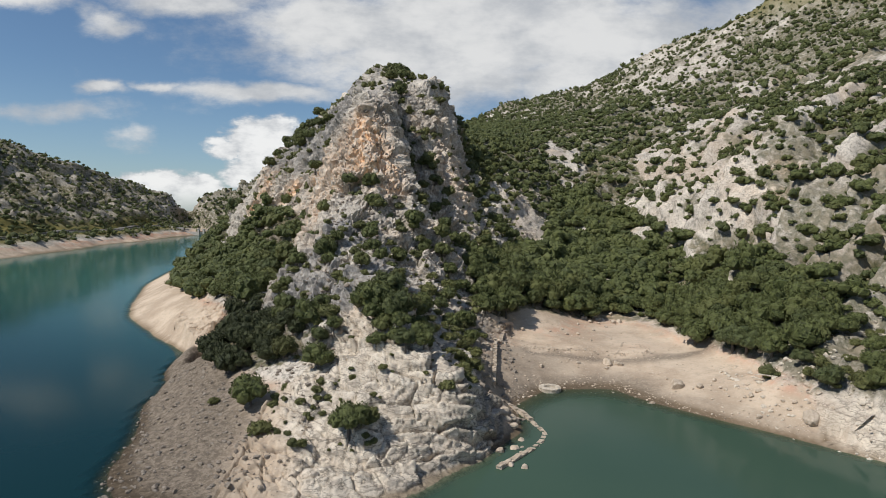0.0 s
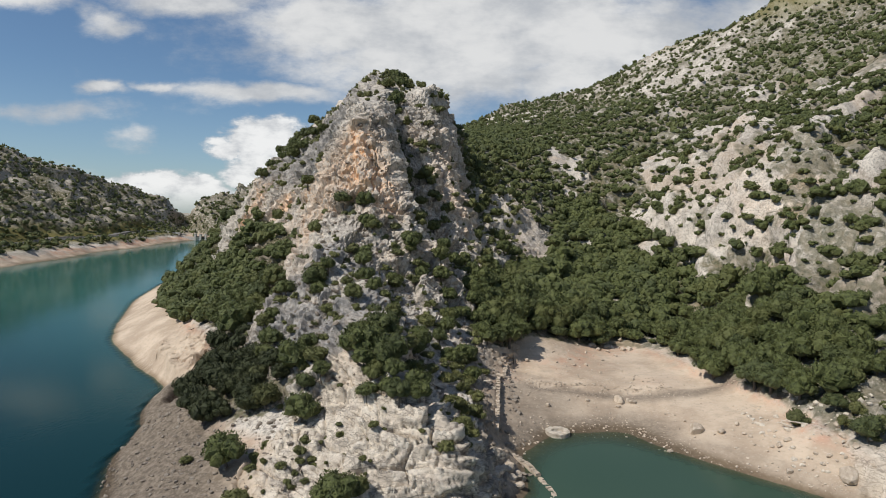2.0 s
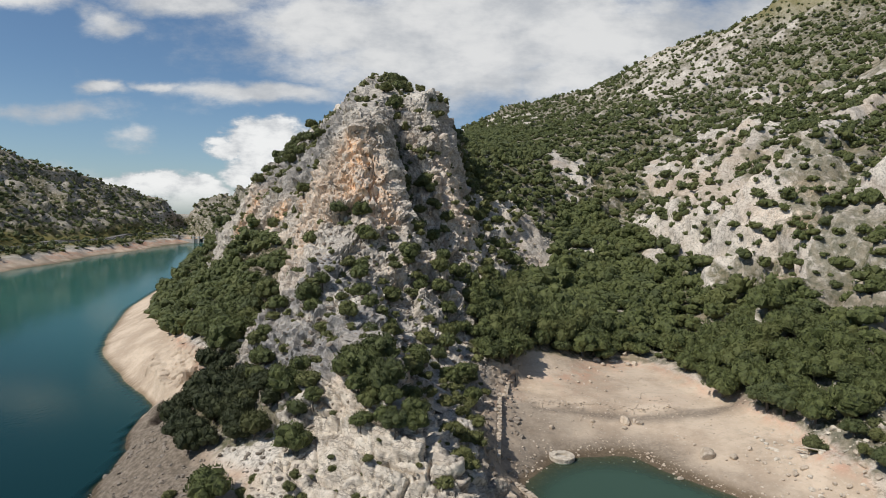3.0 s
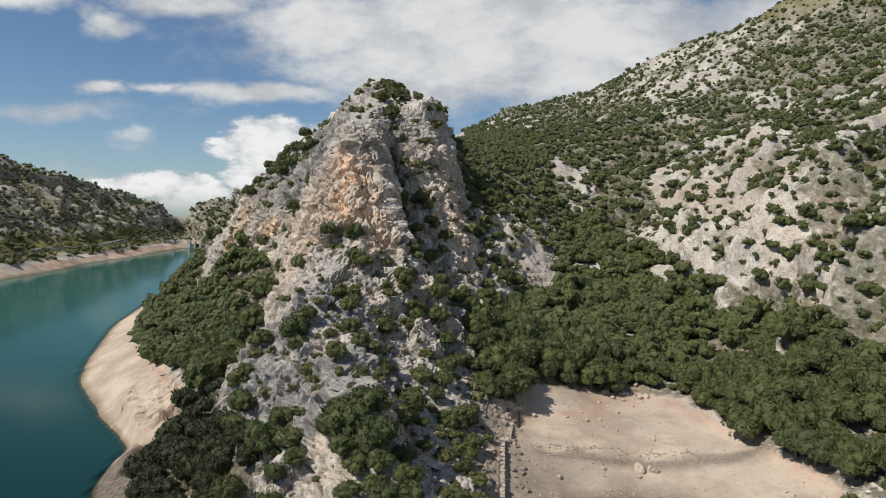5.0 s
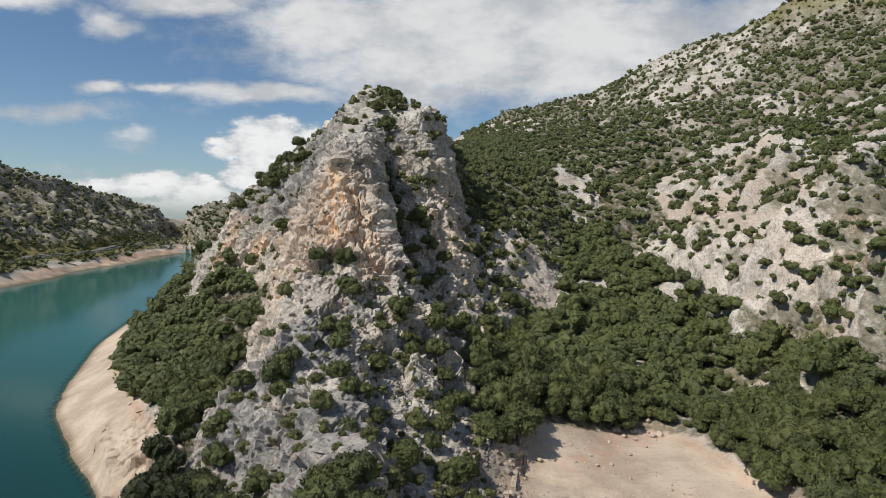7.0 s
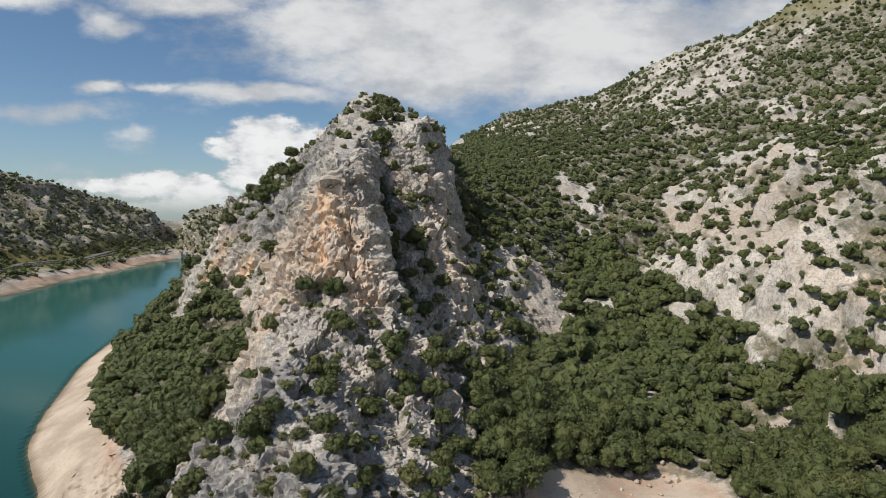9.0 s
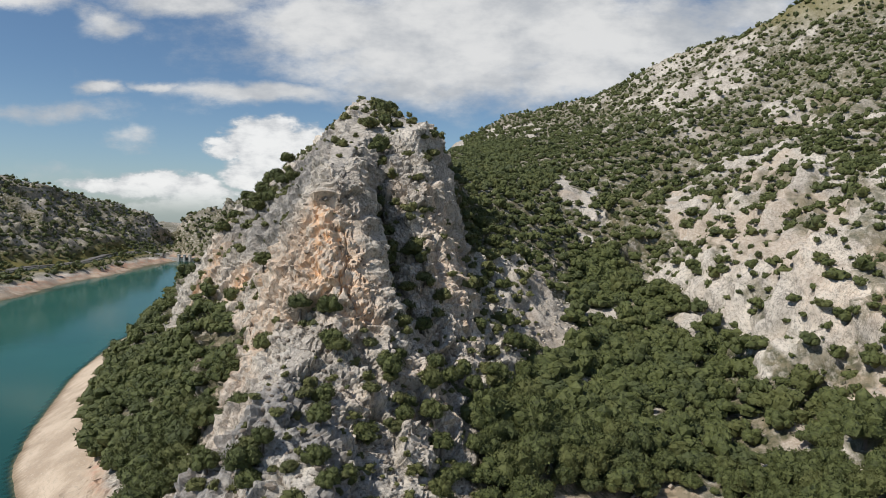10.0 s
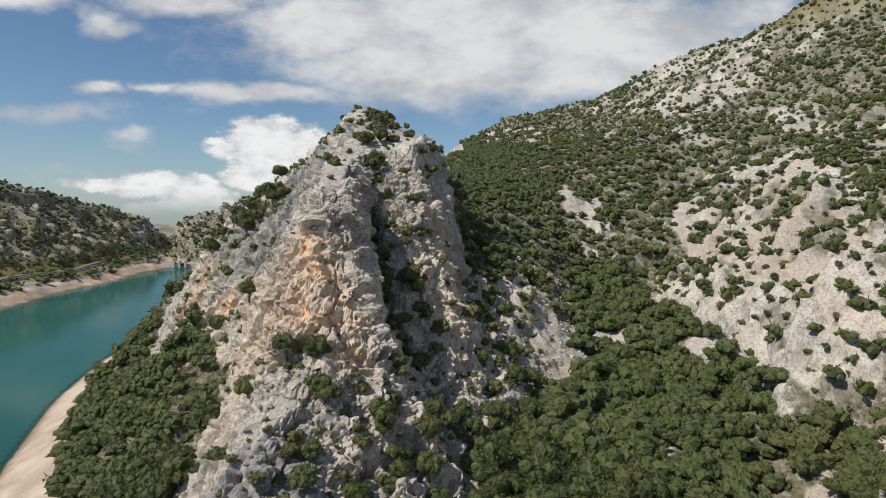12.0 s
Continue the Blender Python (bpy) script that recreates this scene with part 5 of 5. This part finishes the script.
old_well(19.8, 108.4, 2.0)


def rubble(name, label, count, place, size, material):
    """Loose stones by the thousand."""
    v, f = BALLS[1]
    spots = np.array([place() for _ in range(count)], float)
    feet = relief(spots[:, 0], spots[:, 1])["points"]
    verts, faces = [], []
    for foot in feet[feet[:, 2] > -0.4]:
        r = size(rng.uniform())
        p = v * rng.uniform(0.6, 1.25, (len(v), 1)) * r * [1, rng.uniform(0.6, 1), rng.uniform(0.5, 0.8)]
        a = rng.uniform(0, 6.28)
        c, s = math.cos(a), math.sin(a)
        verts.append(np.stack([p[:, 0] * c - p[:, 1] * s, p[:, 0] * s + p[:, 1] * c, p[:, 2] + 0.12 * r], 1) + foot)
        faces.append(f + 12 * len(faces))
    return tagged(sheet(name, np.concatenate(verts), np.concatenate(faces), material), label, "rubble", kind="stuff")


SHORE = [(12, 100), (18.5, 108.5), (32, 112), (35, 105), (42, 96.5), (52, 88), (60, 80), (74, 66)]


def by_water():
    i = int(rng.integers(len(SHORE) - 1))
    t, d = rng.uniform(), abs(rng.normal()) * 2.2
    (x0, y0), (x1, y1) = SHORE[i], SHORE[i + 1]
    return x0 + (x1 - x0) * t + rng.normal() * 0.4, y0 + (y1 - y0) * t + d


def on_terrace():
    x = rng.uniform(14, 44)
    return x, 123.6 + 0.9 * math.sin(x * 0.19 + 3.2) + rng.normal() * (0.5 if rng.uniform() < 0.5 else 3.5)


rubble("shore_rubble", "pale loose stones along the water's edge", 700, by_water, lambda u: 0.06 + 0.24 * u**4, SAND_STONE)
rubble("bed_rubble", "lines of loose stones across the dry lake bed", 1000, on_terrace, lambda u: 0.05 + 0.22 * u**4, SAND_STONE)
rubble("bay_rubble", "stones scattered over the dry lake bed", 1500, lambda: (rng.uniform(8, 56), rng.uniform(95, 150)), lambda u: 0.05 + 0.24 * u**5, SAND_STONE)
rubble("ledge_rubble", "broken pale rock on the east bank", 600, lambda: (rng.uniform(50, 80), rng.uniform(70, 112)), lambda u: 0.12 + 0.6 * u**3, PALE_STONE)
rubble("gravel_slope", "grey gravel and stones on the near slope", 2600, lambda: (rng.uniform(-48, -16), rng.uniform(62, 108)), lambda u: 0.08 + 0.4 * u**4, BROWN_STONE)
rubble("scree_stones", "reddish scree stones under the crag", 1500, lambda: (rng.uniform(14, 40), rng.uniform(172, 250)), lambda u: 0.15 + 0.5 * u**3, PALE_STONE)
rubble("flank_rubble", "broken limestone on the flank of the crag", 2200, lambda: (rng.uniform(-26, 14), rng.uniform(92, 172)), lambda u: 0.15 + 0.6 * u**3, BROWN_STONE)


def dead_branch(x, y, long, heading):
    bm = bmesh.new()
    z = level_at(x, y) + 0.15
    c, s = math.cos(heading), math.sin(heading)
    for path, radii in (([(0, 0, 0), (long * 0.5, 0.1, 0.12), (long, -0.1, 0.05)], [0.14, 0.11, 0.05]), ([(long * 0.45, 0.1, 0.1), (long * 0.8, 0.5, 0.3)], [0.08, 0.03]), ([(long * 0.6, 0, 0.1), (long * 0.85, -0.5, 0.25)], [0.07, 0.03])):
        v, f = tube(path, radii)
        made = [bm.verts.new((p[0] * c - p[1] * s, p[0] * s + p[1] * c, p[2])) for p in v]
        for face in f:
            bm.faces.new([made[i] for i in face])
    ob = part("dead_branch", bm, PALE_STONE)
    ob.location = (x, y, z)
    tagged(ob, "bleached dead branch lying on the bank", "branch", "dead branches")


for x, y, long, heading in ((55.5, 99, 3.5, 2.8), (57, 97.5, 3.0, 0.3), (58.5, 98.5, 2.4, -0.4), (54, 100.5, 2.2, 2.2)):
    dead_branch(x, y, long, heading)


# ---- the dam at the far end, the road on the west bank ----
def dam():
    root = new("dam")
    tagged(root, "small pale concrete dam with gate piers across the gorge", "dam")
    root.location = (-252.5, 648, 0)
    bm = bmesh.new()
    add_box(bm, (0, 1, -1.2), (44, 3, 8.0), 0.04, 0.02)
    part("dam_wall", bm, CONCRETE, root)
    for x in (-7, -1.5, 4):
        bm = bmesh.new()
        add_box(bm, (x, -0.8, 3.0), (1.6, 3.4, 7.0), 0.0, 0.03)
        pier = part("pier", bm, CONCRETE, root)
        bm = bmesh.new()
        add_box(bm, (x, -0.8, 6.6), (2.1, 3.8, 0.5), 0.0, 0.02)
        part("pier_cap", bm, CONCRETE, pier)
    for x in (-4.25, 1.25):
        bm = bmesh.new()
        add_box(bm, (x, -0.4, 2.6), (4.0, 0.25, 3.2), 0.0, 0.0)
        part("gate", bm, DARK_STEEL, root, "dark steel sluice gate")
    bm = bmesh.new()
    add_box(bm, (-1.5, -0.8, 5.4), (13.5, 2.6, 0.5), 0.0, 0.0)
    part("deck", bm, CONCRETE, root)
    bm = bmesh.new()
    for side in (-1, 1):
        add_box(bm, (0, 1 + side * 1.35, 3.2), (44, 0.25, 0.9), 0.04, 0.0)
    part("parapet", bm, CONCRETE, root)


dam()

ROAD = [(-266, 250), (-274, 336), (-280, 400), (-294, 470), (-288, 532), (-300, 600), (-294, 646), (-272, 650)]


def ribbon(name, offset, width, lift, tall, material, label):
    bm = bmesh.new()
    rows = []
    for p, heading, _ in along([(x, y, 0) for x, y in ROAD], 6.0):
        nx, ny = -math.sin(heading), math.cos(heading)
        mid = (p.x + nx * offset, p.y + ny * offset)
        z = max(float(ground_height(*mid)), 7.0) + lift
        rows.append([bm.verts.new((mid[0] + nx * d, mid[1] + ny * d, z + h)) for d, h in ((-width / 2, -2.5), (-width / 2, tall), (width / 2, tall), (width / 2, -2.5))])
    for a, b in zip(rows, rows[1:]):
        for i in range(3):
            bm.faces.new((a[i], a[i + 1], b[i + 1], b[i]))
    for end in (rows[0], rows[-1]):
        bm.faces.new(end)
    bmesh.ops.recalc_face_normals(bm, faces=bm.faces)
    ob = part(name, bm, material)
    return tagged(ob, label, name, kind="structure")


ribbon("road", 0.0, 5.5, 0.4, 0.0, ROAD_STONE, "narrow grey road along the far bank")
ribbon("parapet", -3.6, 0.45, 0.4, 0.8, CONCRETE, "low pale parapet wall beside the road")
